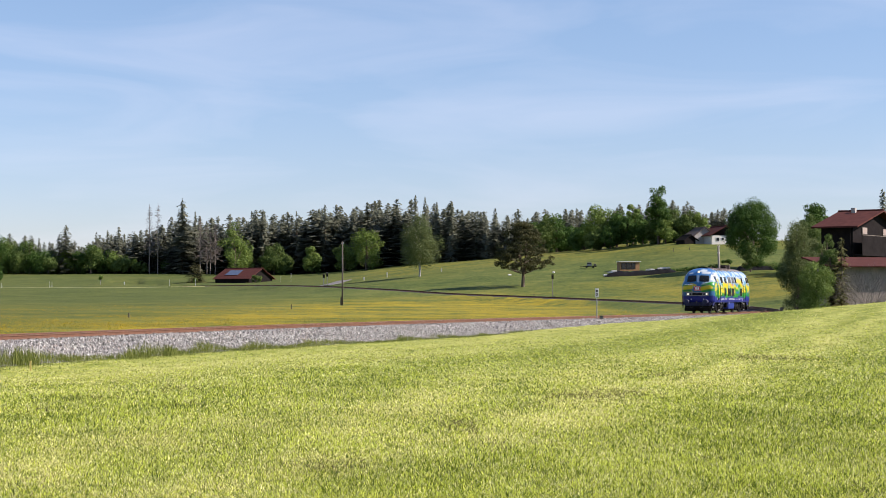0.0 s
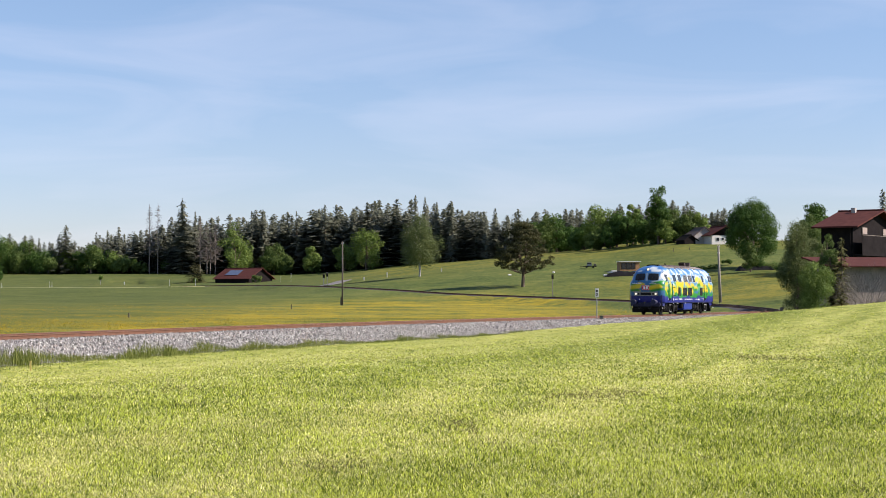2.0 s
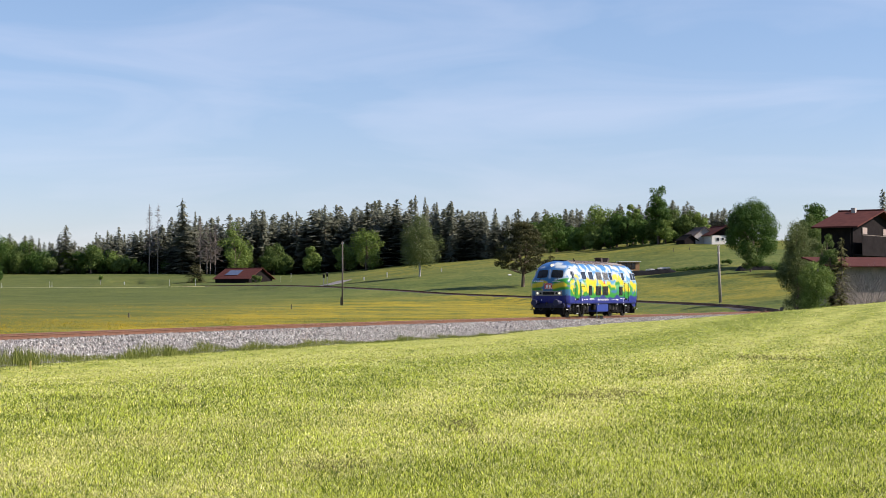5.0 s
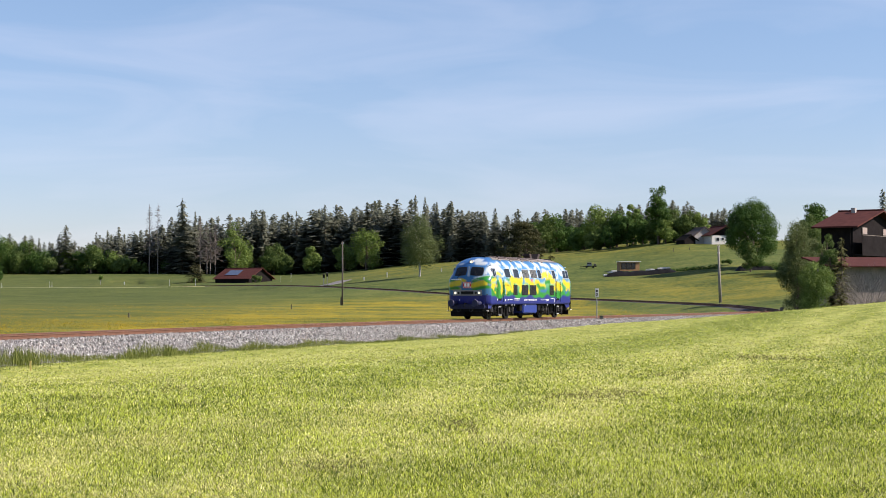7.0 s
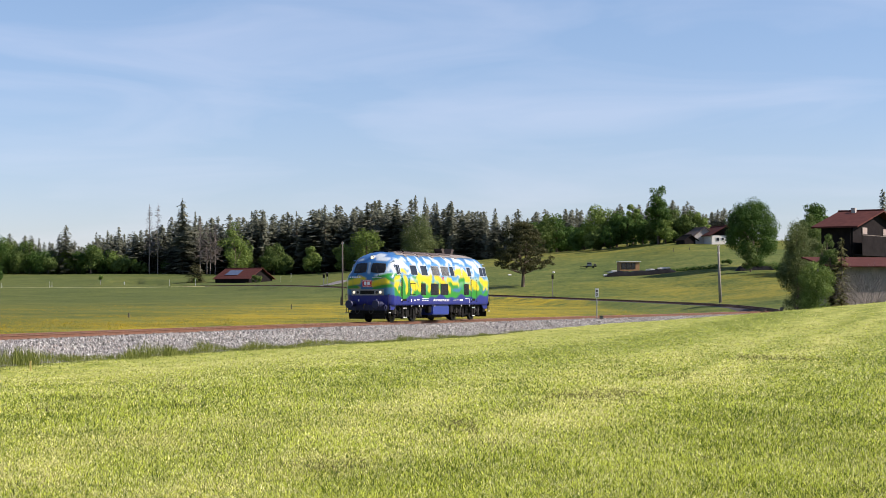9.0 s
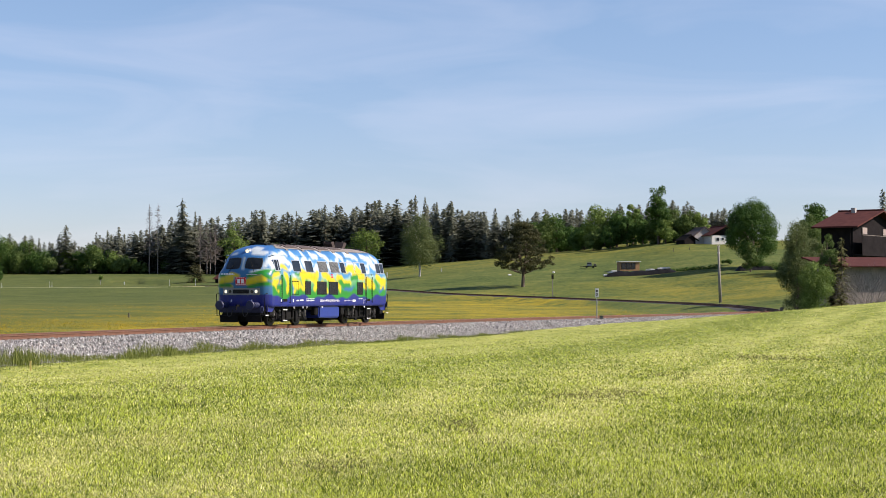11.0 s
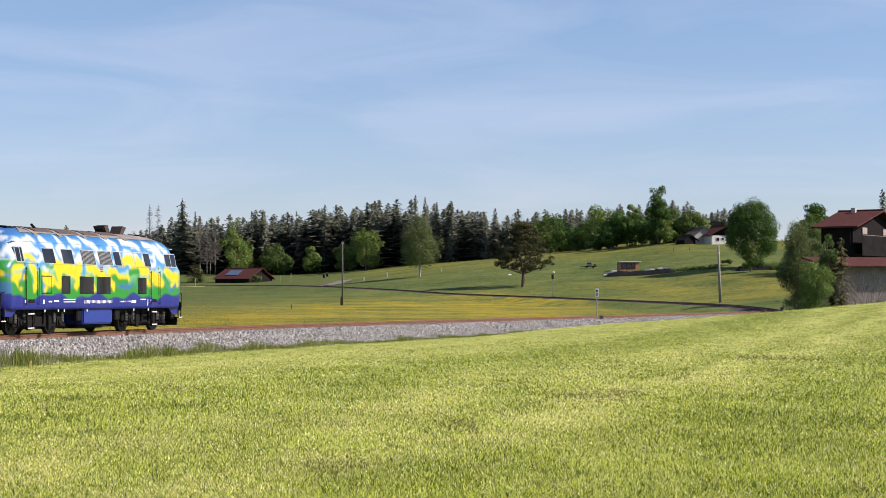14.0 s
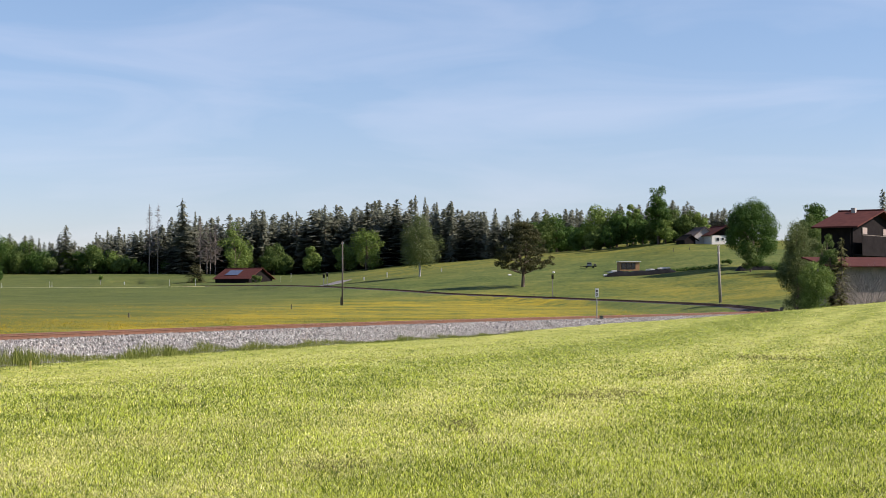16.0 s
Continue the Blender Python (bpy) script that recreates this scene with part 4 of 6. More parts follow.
            box(bm, (0.06, 0.02, 0.10), (x, sgn * 1.49, 0.93))
            part("jacking_mark", bm, LOCO_WHITE, loco)
    # corners of the skirt that hang lower at both ends
    for e in (-1, 1):
        for sgn in (-1, 1):
            bm = bmesh.new()
            box(bm, (1.0, 0.05, 0.36), (e * 6.55, sgn * 1.33, 0.90))
            for q in bm.verts:
                if q.co.z < 0.9 and q.co.x * e < 6.5:
                    q.co.x += e * 0.45
            part("skirt_corner", bm, LIVERY, loco)
    # tank and gear between the bogies
    bm = bmesh.new()
    box(bm, (2.4, 2.86, 0.62), (DX, 0, 0.67), None, 0.06)
    part("fuel_tank", bm, LOCO_BLUE, loco, "bright blue fuel tank")
    bm = bmesh.new()
    box(bm, (2.2, 1.9, 0.3), (0.0, 0, 0.34), None, 0.05)
    box(bm, (13.6, 2.3, 0.3), (0, 0, 0.92))
    # long low boxes also fill in the shade under the body as dark bulk
    box(bm, (13.4, 1.1, 0.66), (0, 0, 0.54))
    for x in (4.3, -4.3):
        box(bm, (3.6, 1.25, 0.55), (x, 0, 0.48))
    part("underframe_shade_fill", bm, LOCO_DARK, loco)
    for x, w in ((1.55, 0.4), (-1.55, 0.45), (6.55, 0.35), (-6.55, 0.35)):
        for sgn in (-1, 1):
            bm = bmesh.new()
            box(bm, (w, 0.3, 0.42), (x, sgn * 1.2, 0.72), None, 0.04)
            part("equipment_box", bm, LOCO_DARK, loco)
    for x in (4.3, -4.3):
        bogie(loco, x)
        for ax in (-1.4, 1.4):
            wheelset(loco, x + ax)
    for e in (-1, 1):
        cab_end(loco, e)
    return loco


LOCO = build_loco()


# distance run from the curve's mouth, second by second
RUN = [(0, 24.83), (1, 32.15), (2, 39.19), (3, 46.06), (4, 52.83), (5, 59.57), (6, 66.36), (7, 73.24), (8, 80.24), (9, 87.38), (10, 94.69), (11, 102.16), (12, 109.78), (13, 117.51), (14, 125.33), (15, 133.18), (16, 141.01)]


def run_at(t):
    """Smooth run through RUN."""
    ts, ss = np.array(RUN).T
    k = np.polyfit(ts, ss, 6)
    return float(np.polyval(k, t))


def loco_pose(t):
    s = S_185 - run_at(t)
    a, b = line_at(np.array([s - 4.3, s + 4.3]))
    m = (a + b) / 2
    return pose(m[0], m[1], m[2], 0, 0, math.degrees(math.atan2(a[1] - b[1], a[0] - b[0])))


def motions():
    walk(LOCO, [(t, loco_pose(t)) for t in np.arange(0, 16.01, 0.5)])
    for w, base in WHEELSETS:
        rows = []
        for i in range(241):
            t = i * 2 / 30
            ang = (run_at(t) - run_at(0)) / 0.5
            rows.append((t, base @ Matrix.Rotation(ang, 4, "Y")))
        walk(w, rows)


# ---- trees ----
BARK = simple("tree_bark", (0.12, 0.09, 0.065), 0.95, 0.0, 0.4, 3.0, 0.4)
BIRCH_BARK = simple("birch_bark", (0.45, 0.43, 0.40), 0.9, 0.0, 0.6, 2.0, 0.2)
NEEDLES = leafy("dark_needles", (0.105, 0.120, 0.088), (0.21, 0.215, 0.15), 0.3)
PINE_NEEDLES = leafy("pine_needles", (0.035, 0.042, 0.018), (0.10, 0.095, 0.038), 0.25)
LEAVES = leafy("green_leaves", (0.0475, 0.0855, 0.0209), (0.142, 0.199, 0.0522), 0.3)
LEAVES_FRESH = leafy("fresh_leaves", (0.080, 0.135, 0.030), (0.22, 0.295, 0.07), 0.3)
LEAVES_DEEP = leafy("deep_green_leaves", (0.032, 0.076, 0.017), (0.095, 0.165, 0.034), 0.3)
LEAVES_SOFT = leafy("soft_green_needles", (0.07, 0.10, 0.035), (0.20, 0.235, 0.09), 0.4)
OLIVE = leafy("olive_needles", (0.06, 0.07, 0.022), (0.18, 0.17, 0.06), 0.3)
DEAD_WOOD = simple("dead_wood", (0.20, 0.17, 0.15), 0.95, 0.0, 0.3, 2.0, 0.2)


def taper(a, b, ra, rb, seg=5):
    """A tapered limb as arrays of quads."""
    a, b = np.array(a, float), np.array(b, float)
    d = (b - a) / np.linalg.norm(b - a)
    u = np.cross(d, [0.3, 0.9, 0.1])
    u /= np.linalg.norm(u)
    w = np.cross(d, u)
    t = np.arange(seg) * 2 * np.pi / seg
    ring = np.cos(t)[:, None] * u + np.sin(t)[:, None] * w
    v = np.vstack([a + ring * ra, b + ring * rb])
    i = np.arange(seg)
    j = (i + 1) % seg
    return v, np.stack([i, j, j + seg, i + seg], -1)


def spruce_arrays(h, rng, width=0.19, thin=1.0, fine=1.0):
    """Needled boughs of a spruce in ragged drooping whorls, as quads."""
    levels = int(h * 1.5 * fine)
    vs, fs = [], []
    o = 0
    lop = rng.uniform(0.7, 1.3, 6)
    for i in range(levels):
        f = i / levels
        z = h * (0.05 + 0.95 * f)
        reach = h * width * (1.0 - f) ** 0.72 * rng.uniform(0.7, 1.15) + 0.22
        n = int(5 + 5 * (1 - f))
        for j in range(n):
            if rng.random() > 0.88 * thin:
                continue
            a = (j + rng.random()) * 2 * np.pi / n
            r = reach * rng.uniform(0.55, 1.15) * lop[int(a * 6 / 6.3) % 6]
            d, s = np.array([np.cos(a), np.sin(a), 0]), np.array([-np.sin(a), np.cos(a), 0])
            dz = -r * rng.uniform(0.05, 0.45)
            c = np.array([0, 0, z])
            for m in range(3):
                t = (0.38, 0.68, 0.95)[m]
                w = (0.30 * r + 0.10) / fine ** 0.7 * (1.15 - 0.5 * t) * rng.uniform(0.7, 1.2)
                e = c + d * r * t + [0, 0, dz * t + rng.uniform(-0.2, 0.2) / fine]
                drop = rng.uniform(0.25, 0.7) * (0.5 + 0.03 * h) / fine ** 0.8
                vs += [e - d * r * 0.34 + [0, 0, 0.12], e + s * w - [0, 0, drop * 0.6], e + d * r * 0.18 - [0, 0, drop * rng.uniform(0.2, 1.1)], e - s * w - [0, 0, drop * 0.6]]
                fs.append([o, o + 1, o + 2, o + 3])
                o += 4
    return np.array(vs), np.array(fs)


def leaf_quads(centres, size, rng, normals=None, loose=0.42):
    """Small bent leaf clumps at the centres, as quads."""
    n = len(centres)
    nr = rng.normal(size=(n, 3)) * (0.75 if normals is None else loose)
    if normals is not None:
        nr = nr + normals * 1.0
    nr /= np.linalg.norm(nr, axis=1, keepdims=True)
    u = np.cross(nr, rng.normal(size=(n, 3)))
    u /= np.linalg.norm(u, axis=1, keepdims=True)
    w = np.cross(nr, u)
    s = size * rng.uniform(0.55, 1.25, (n, 1))
    v = np.stack([centres - u * s * 0.5, centres + w * s * 0.42 - u * s * 0.05, centres + u * s * 0.55, centres - w * s * 0.4], 1).reshape(-1, 3)
    return v, np.arange(4 * n).reshape(n, 4)


def crown_arrays(blobs, count, leaf, rng, droop=0.0, loose=0.42):
    """Leaves in the outer shells of many clumps, with gaps between them."""
    cs, ns = [], []
    wts = np.array([b[3] ** 2 for b in blobs])
    for (x, y, z, r, sq), k in zip(blobs, (count * wts / wts.sum()).astype(int) + 4):
        d = rng.normal(size=(k, 3))
        d /= np.linalg.norm(d, axis=1, keepdims=True)
        rr = r * (1.02 - np.abs(rng.normal(0, 0.2, (k, 1)))) * (1 + 0.16 * np.sin(d[:, :1] * 7 + x) * np.cos(d[:, 2:] * 6 + y))
        p = d * rr
        p[:, 2] *= sq
        p[:, 2] -= droop * rng.random(k) * r
        cs.append(p + [x, y, z])
        ns.append(d)
    return leaf_quads(np.concatenate(cs), leaf, rng, np.concatenate(ns), loose)


def broad_blobs(h, w, rng, base=0.22, n=16, shape=1.0, dense=False, ragged=False):
    """Clump centres of a broad crown h high and w wide."""
    out = []
    zc, hz = h * (1 + base) / 2, h * (1 - base) / 2
    for i in range(int(n * 2.2) if ragged else n):
        d = rng.normal(size=3)
        d /= np.linalg.norm(d)
        f = rng.uniform(0.3, 0.84) if ragged else rng.uniform(0.66, 0.84) if dense else rng.uniform(0.35, 0.78)
        r = rng.uniform(0.17, 0.31) * min(w / 2, hz) if ragged else rng.uniform(0.15, 0.27) * min(w / 2, hz) * 1.15 if dense else rng.uniform(0.26, 0.42) * min(w / 2, hz) * 1.15
        k = (1 - 0.35 * shape * max(0, d[2])) * (1 + 0.3 * max(0, -d[2]) if dense else 1)
        out.append((d[0] * f * w / 2 * k, d[1] * f * w / 2 * k, zc + d[2] * f * hz, r * 1.15, 0.85))
    out.append((0, 0, zc, min(w / 2, hz) * (0.8 if dense else 0.62), hz / (w / 2) if hz < w else 1.2))
    return out


def tree(name, label, at, h, w, leaves, seed, base=0.2, bark=BARK, count=3200, leaf=0.42, clumps=16, group="", droop=0.0, shape=1.0, trunk=0.028, limbs=7, dense=False, ragged=False):
    """A leafy tree: tapered trunk with limbs, and a crown of small leaf clumps."""
    rng = np.random.default_rng(seed)
    if base < 0.07:
        at = (at[0], at[1], at[2] - 0.09 * h)
    root = thing(name, label, "tree", at, group)
    blobs = broad_blobs(h, w, rng, base, clumps, shape, dense, ragged)
    bits = [taper((0, 0, -0.3), (0.1, 0.05, h * 0.35), h * trunk, h * trunk * 0.7, 8), taper((0.1, 0.05, h * 0.35), (0, 0, h * 0.85), h * trunk * 0.7, 0.04, 7)]
    for b in blobs[:limbs]:
        z0 = h * rng.uniform(0.22, 0.5)
        bits.append(taper((0, 0, z0), (b[0], b[1], b[2]), h * trunk * 0.42, 0.03))
    np_part("trunk", *join_np(bits), bark, root, smooth=True)
    np_part("crown", *crown_arrays(blobs, int(count * 2.6), leaf * 0.8, rng, droop, 0.26 if dense else 0.42), leaves, root)
    return root


def spruce(label, at, h, seed, width=0.19, thin=1.0, group="", name="spruce", fine=1.0, needles=None):
    rng = np.random.default_rng(seed)
    root = thing(name, label, "tree", at, group)
    np_part("trunk", *taper((0, 0, -0.6), (0, 0, h * 0.97), h * 0.016 + 0.05, 0.02, 7), BARK, root)
    np_part("crown", *spruce_arrays(h, rng, width, thin, fine), needles or NEEDLES, root)
    return root


def woods():
    """The wood behind the fields: far too many stems to count."""
    rng = np.random.default_rng(5)
    base = [spruce_arrays(24, np.random.default_rng(k), 0.165 + 0.02 * (k % 5), 1.0 if k % 3 else 0.75) for k in range(12)]
    nee, stems = [], []
    # edge of the wood: (aside per metre ahead, metres ahead, height)
    edge = np.array([(-0.30, 705, 17), (-0.262, 705, 15.5), (-0.225, 712, 12.5), (-0.212, 715, 12), (-0.20, 712, 16), (-0.18, 704, 18.5), (-0.15, 698, 23), (-0.10, 696, 24), (-0.05, 690, 24.5),
                     (-0.025, 670, 24), (0.0, 640, 21), (0.03, 622, 17.5), (0.06, 600, 15), (0.12, 585, 14), (0.20, 585, 11)])
    for row in range(5):
        for u in np.arange(-0.30, 0.175, 0.0052):
            uu = u + rng.uniform(-0.0035, 0.0035)
            d = np.interp(uu, edge[:, 0], edge[:, 1]) + row * 6.5 + rng.uniform(-3, 3)
            h = np.interp(uu, edge[:, 0], edge[:, 2]) * (rng.uniform(0.78, 1.02) if rng.random() < 0.8 else rng.uniform(1.0, 1.15))
            x, y = uu * d, d
            z = float(land(x, y))
            v, f = base[rng.integers(12)]
            a, k, kw = rng.uniform(0, 6.28), h / 24, h / 24 * rng.uniform(1.35, 2.0)
            ca, sa = np.cos(a) * kw, np.sin(a) * kw
            nee.append((np.stack([v[:, 0] * ca - v[:, 1] * sa + x, v[:, 0] * sa + v[:, 1] * ca + y, v[:, 2] * k + z], -1), f))
            stems.append(taper((x, y, z - 0.5), (x, y, z + h * 0.8), 0.2, 0.03, 4))
    root = thing("spruce_wood", "dense dark spruce wood behind the fields", "woods", kind="stuff")
    tagged(np_part("needles", *join_np(nee), NEEDLES, root), kind="stuff")
    tagged(np_part("stems", *join_np(stems), BARK, root), kind="stuff")


def at(x, d):
    """A place on the ground d metres ahead, by its bearing."""
    return spot((x - 784) / 3000, d)


woods()

# tall single spruces along the wood's edge
for x, d, h, sd, wd, th in ((322, 690, 31.5, 11, 0.24, 0.9), (345, 695, 26, 12, 0.12, 0.9), (575, 688, 28, 13, 0.13, 0.9), (665, 672, 27, 14, 0.14, 0.9), (685, 674, 24.5, 57, 0.13, 1.0), (735, 648, 27, 16, 0.14, 1.0),
                            (752, 645, 26, 17, 0.12, 0.9), (773, 640, 23.5, 18, 0.12, 1.0), (800, 628, 20.5, 19, 0.13, 1.0), (445, 690, 26.5, 20, 0.13, 0.9), (465, 690, 27, 21, 0.12, 1.0), (525, 690, 26, 22, 0.13, 0.8),
                            (625, 690, 24, 23, 0.12, 1.0), (900, 605, 15, 24, 0.14, 1.0), (860, 612, 15.5, 25, 0.14, 1.0), (170, 704, 17.5, 26, 0.15, 0.9), (190, 702, 18.5, 27, 0.15, 0.9), (210, 700, 18, 28, 0.14, 0.9)):
    spruce("tall dark green spruce at the edge of the wood", at(x, d), h, sd, wd * 1.2, th, "spruces of the wood's edge")
spruce("ragged dark spruce standing above the hedge", at(104, 700), 16.5, 31, 0.34, 0.95, fine=1.5)
spruce("broad-topped dark conifer standing above the hedge", at(116, 699), 20.5, 32, 0.46, 0.95, fine=1.5)
spruce("small bushy spruce beside the barn", at(343, 588), 7.2, 33, 0.50, fine=2.4, needles=PINE_NEEDLES)
spruce("small bushy spruce beside the barn", at(352, 590), 6.4, 34, 0.5, fine=2.4, needles=PINE_NEEDLES)


def dead_spruce(at_, h, seed):
    """A bare stem with short broken boughs."""
    rng = np.random.default_rng(seed)
    root = thing("dead_spruce", "bare grey dead spruce at the wood's edge", "tree", at_, "dead spruces")
    bits = [(taper((0, 0, -0.5), (0, 0, h), 0.26, 0.05, 6))]
    for i in range(int(h * 7)):
        z = h * rng.uniform(0.3, 0.98)
        a, r = rng.uniform(0, 6.28), (1 - z / h) * 4.6 + 0.8
        r *= rng.uniform(0.5, 1.1)
        bits.append(taper((0, 0, z), (r * math.cos(a), r * math.sin(a), z - r * rng.uniform(-0.1, 0.5)), 0.055, 0.03, 4))
    np_part("trunk", *join_np(bits), DEAD_WOOD, root)


for x, d, h, sd in ((264, 690, 28.5, 1), (279, 690, 29, 2), (354, 685, 23.5, 3), (366, 685, 20, 4), (372, 685, 18.5, 5), (381, 685, 21, 6)):
    dead_spruce(at(x, d), h, sd)

# leafy trees before and within the wood
for x, d, h, w, lv, sd in ((415, 676, 25, 12, LEAVES_FRESH, 40), (433, 683, 15, 9, LEAVES_FRESH, 46), (485, 683, 14, 11, LEAVES, 41), (553, 680, 12.5, 8, LEAVES_FRESH, 42), (610, 676, 12.5, 10, LEAVES_FRESH, 43),
                           (648, 655, 19, 13, LEAVES_FRESH, 44), (505, 683, 10, 8, LEAVES, 45)):
    tree("leafy_tree", "fresh green leafy tree before the spruce wood", at(x, d), h * 1.05, w * 1.2, lv, sd, 0.0, BARK, 2300, 0.62, 18, "leafy trees of the wood", 0, 1.3, ragged=True)
for i, (x, h, w, lv) in enumerate(((-8, 16, 12, LEAVES_DEEP), (14, 15, 11, LEAVES), (38, 13.5, 11, LEAVES_DEEP), (52, 13.5, 10, LEAVES), (70, 10, 11, LEAVES_DEEP), (95, 10, 9, LEAVES), (108, 9.5, 10, LEAVES_FRESH), (122, 9.0, 8, LEAVES_FRESH),
                                   (140, 9, 8, LEAVES_DEEP), (160, 12.0, 9, LEAVES), (172, 10.5, 9, LEAVES_FRESH), (190, 10.5, 9, LEAVES_DEEP), (203, 9, 8, LEAVES_FRESH), (216, 7.5, 8, LEAVES), (232, 5.5, 9, LEAVES_DEEP), (248, 5, 9, LEAVES),
                                   (5, 9, 10, LEAVES_FRESH), (28, 8.5, 9, LEAVES), (85, 7.5, 9, LEAVES), (290, 5, 8, LEAVES_DEEP))):
    tree("leafy_tree", "rounded leafy tree in the hedge below the wood", at(x, 694 + (i * 7) % 9), h * 1.18, w * 1.15, lv, 60 + i, 0.02, BARK, 1300, 0.7, 15, "trees of the hedge", 0, 0.8)
for i, (x, d, h, w, lv, cl) in enumerate(((940, 572, 14.5, 12, LEAVES_DEEP, 16), (962, 566, 15.5, 13, LEAVES, 18), (985, 568, 14.5, 11, LEAVES_DEEP, 16), (1003, 570, 10, 10, LEAVES_DEEP, 14), (1035, 540, 11, 10, LEAVES_DEEP, 14), (1022, 545, 9, 8, LEAVES_DEEP, 14),
                                          (1062, 530, 17.2, 12, LEAVES_FRESH, 20), (1092, 528, 14, 11, LEAVES_DEEP, 18), (1110, 524, 12, 9, LEAVES_DEEP, 14), (1120, 530, 15.5, 7, LEAVES_FRESH, 12),
                                          (1138, 520, 10.5, 9, LEAVES_DEEP, 14), (1192, 512, 11.5, 10, LEAVES, 16), (1212, 510, 11.5, 9, LEAVES, 14), (1232, 512, 11, 9, LEAVES_FRESH, 10),
                                          (1155, 515, 9, 8, LEAVES, 12), (1080, 524, 9, 9, LEAVES_DEEP, 12), (1178, 508, 8, 8, LEAVES_FRESH, 12), (1050, 526, 8, 8, LEAVES, 12))):
    tree("leafy_tree", "full green leafy tree on the hilltop", at(x, d), h, w, lv, 90 + i, 0.03, BARK, 2000, 0.6, cl, "trees of the hilltop", 0, 0.9, ragged=True)
tree("tall_tree", "tall narrow leafy tree above its neighbours", at(1166, 510), 18.8, 8.5, LEAVES_DEEP, 120, 0.08, BARK, 3200, 0.5, 26, "", 0, 0.3, ragged=True)
tree("birch", "tall pale green birch on the meadow slope", at(743, 460), 17.6, 13.4, LEAVES_SOFT, 121, 0.10, BIRCH_BARK, 9500, 0.34, 34, "", 0.9, 1.0, 0.018, 9, ragged=True)
tree("round_tree", "round dense deep green tree beside the farm", at(1331, 399), 16.4, 12.6, LEAVES_DEEP, 122, 0.08, BARK, 12000, 0.40, 130, "", 0, -0.1, dense=True)
tree("shrub", "loose grey-green young tree under the round tree", at(1328, 385), 8.2, 4.2, LEAVES, 138, 0.02, BARK, 2600, 0.26, 20, "", 0.3, 1.2, ragged=True)
# two trees added out of sight behind the larch to cast shade leftwards
tree("leafy_tree", "dark leafy tree behind the larch, added to shade the slope", at(1420, 376), 11.5, 8.5, LEAVES_DEEP, 141, 0.04, BARK, 2600, 0.42, 22)
tree("leafy_tree", "dark leafy tree behind the larch, added to shade the slope", at(1441, 368), 11.5, 9.0, LEAVES_DEEP, 142, 0.04, BARK, 2600, 0.42, 22)
tree("leafy_tree", "feathery pale green larch beside the farmhouse", at(1411, 190), 14.2, 5.0, LEAVES_SOFT, 123, 0.05, BARK, 10000, 0.17, 60, "", 0.9, 1.5, 0.009, ragged=True)
tree("leafy_tree", "leafy tree behind the farmhouse", at(1430, 236), 13.9, 5.4, LEAVES, 133, 0.45, BARK, 3600, 0.28, 24, "", 0.3, 1.0, 0.012, ragged=True)
tree("leafy_tree", "dense leafy tree behind the farmhouse roof", at(1444, 250), 16.6, 5.0, LEAVES_DEEP, 124, 0.45, BARK, 3000, 0.3, 28, ragged=True)
tree("shrub", "loose upright green shrub at the meadow's edge", at(1443, 176), 6.6, 5.0, LEAVES_FRESH, 126, 0.02, BARK, 8000, 0.16, 36, "", 0.1, 1.2, 0.012, 12, ragged=True)
tree("shrub", "low dark shrub under the round tree", at(1340, 392), 4.2, 4.5, LEAVES_DEEP, 127, 0.0, BARK, 1200, 0.3, 10)
tree("shrub", "low dark shrub beside the pole", at(1290, 410), 1.8, 4.0, LEAVES_DEEP, 128, 0.0, BARK, 800, 0.25, 9)
tree("sapling", "small round-headed sapling in the field", at(178, 571), 3.4, 2.4, LEAVES_FRESH, 129, 0.45, BARK, 300, 0.35, 7, "saplings")
tree("sapling", "small round-headed sapling in the field", at(345, 560), 3.0, 1.8, LEAVES_FRESH, 130, 0.45, BARK, 300, 0.3, 7, "saplings")
tree("shrub", "dark green bush hanging over the field", at(-4, 520), 5.5, 4.0, LEAVES_DEEP, 131, 0.35, BARK, 700, 0.35, 9)
tree("shrub", "dense bush under the barn's gable", at(455, 570), 3.2, 5.0, LEAVES, 132, 0.0, BARK, 900, 0.3, 9)
spruce("slender olive-green spruce before the farmhouse", at(1490, 181), 8.4, 135, 0.20, 0.9, fine=3.2, needles=OLIVE)
tree("leafy_tree", "leafy tree close before the farmhouse wall", at(1464, 183), 9.4, 3.4, LEAVES, 139, 0.2, BARK, 3600, 0.2, 22, "", 0.2, 0.9, 0.015, ragged=True)
spruce("slender olive-green spruce before the farmhouse", at(1470, 181), 6.4, 136, 0.24, 0.9, fine=3.2, needles=PINE_NEEDLES)
spruce("dark bushy conifer beyond the farmhouse roof", at(1564, 290), 18.2, 137, 0.2, 1.0, fine=1.8)


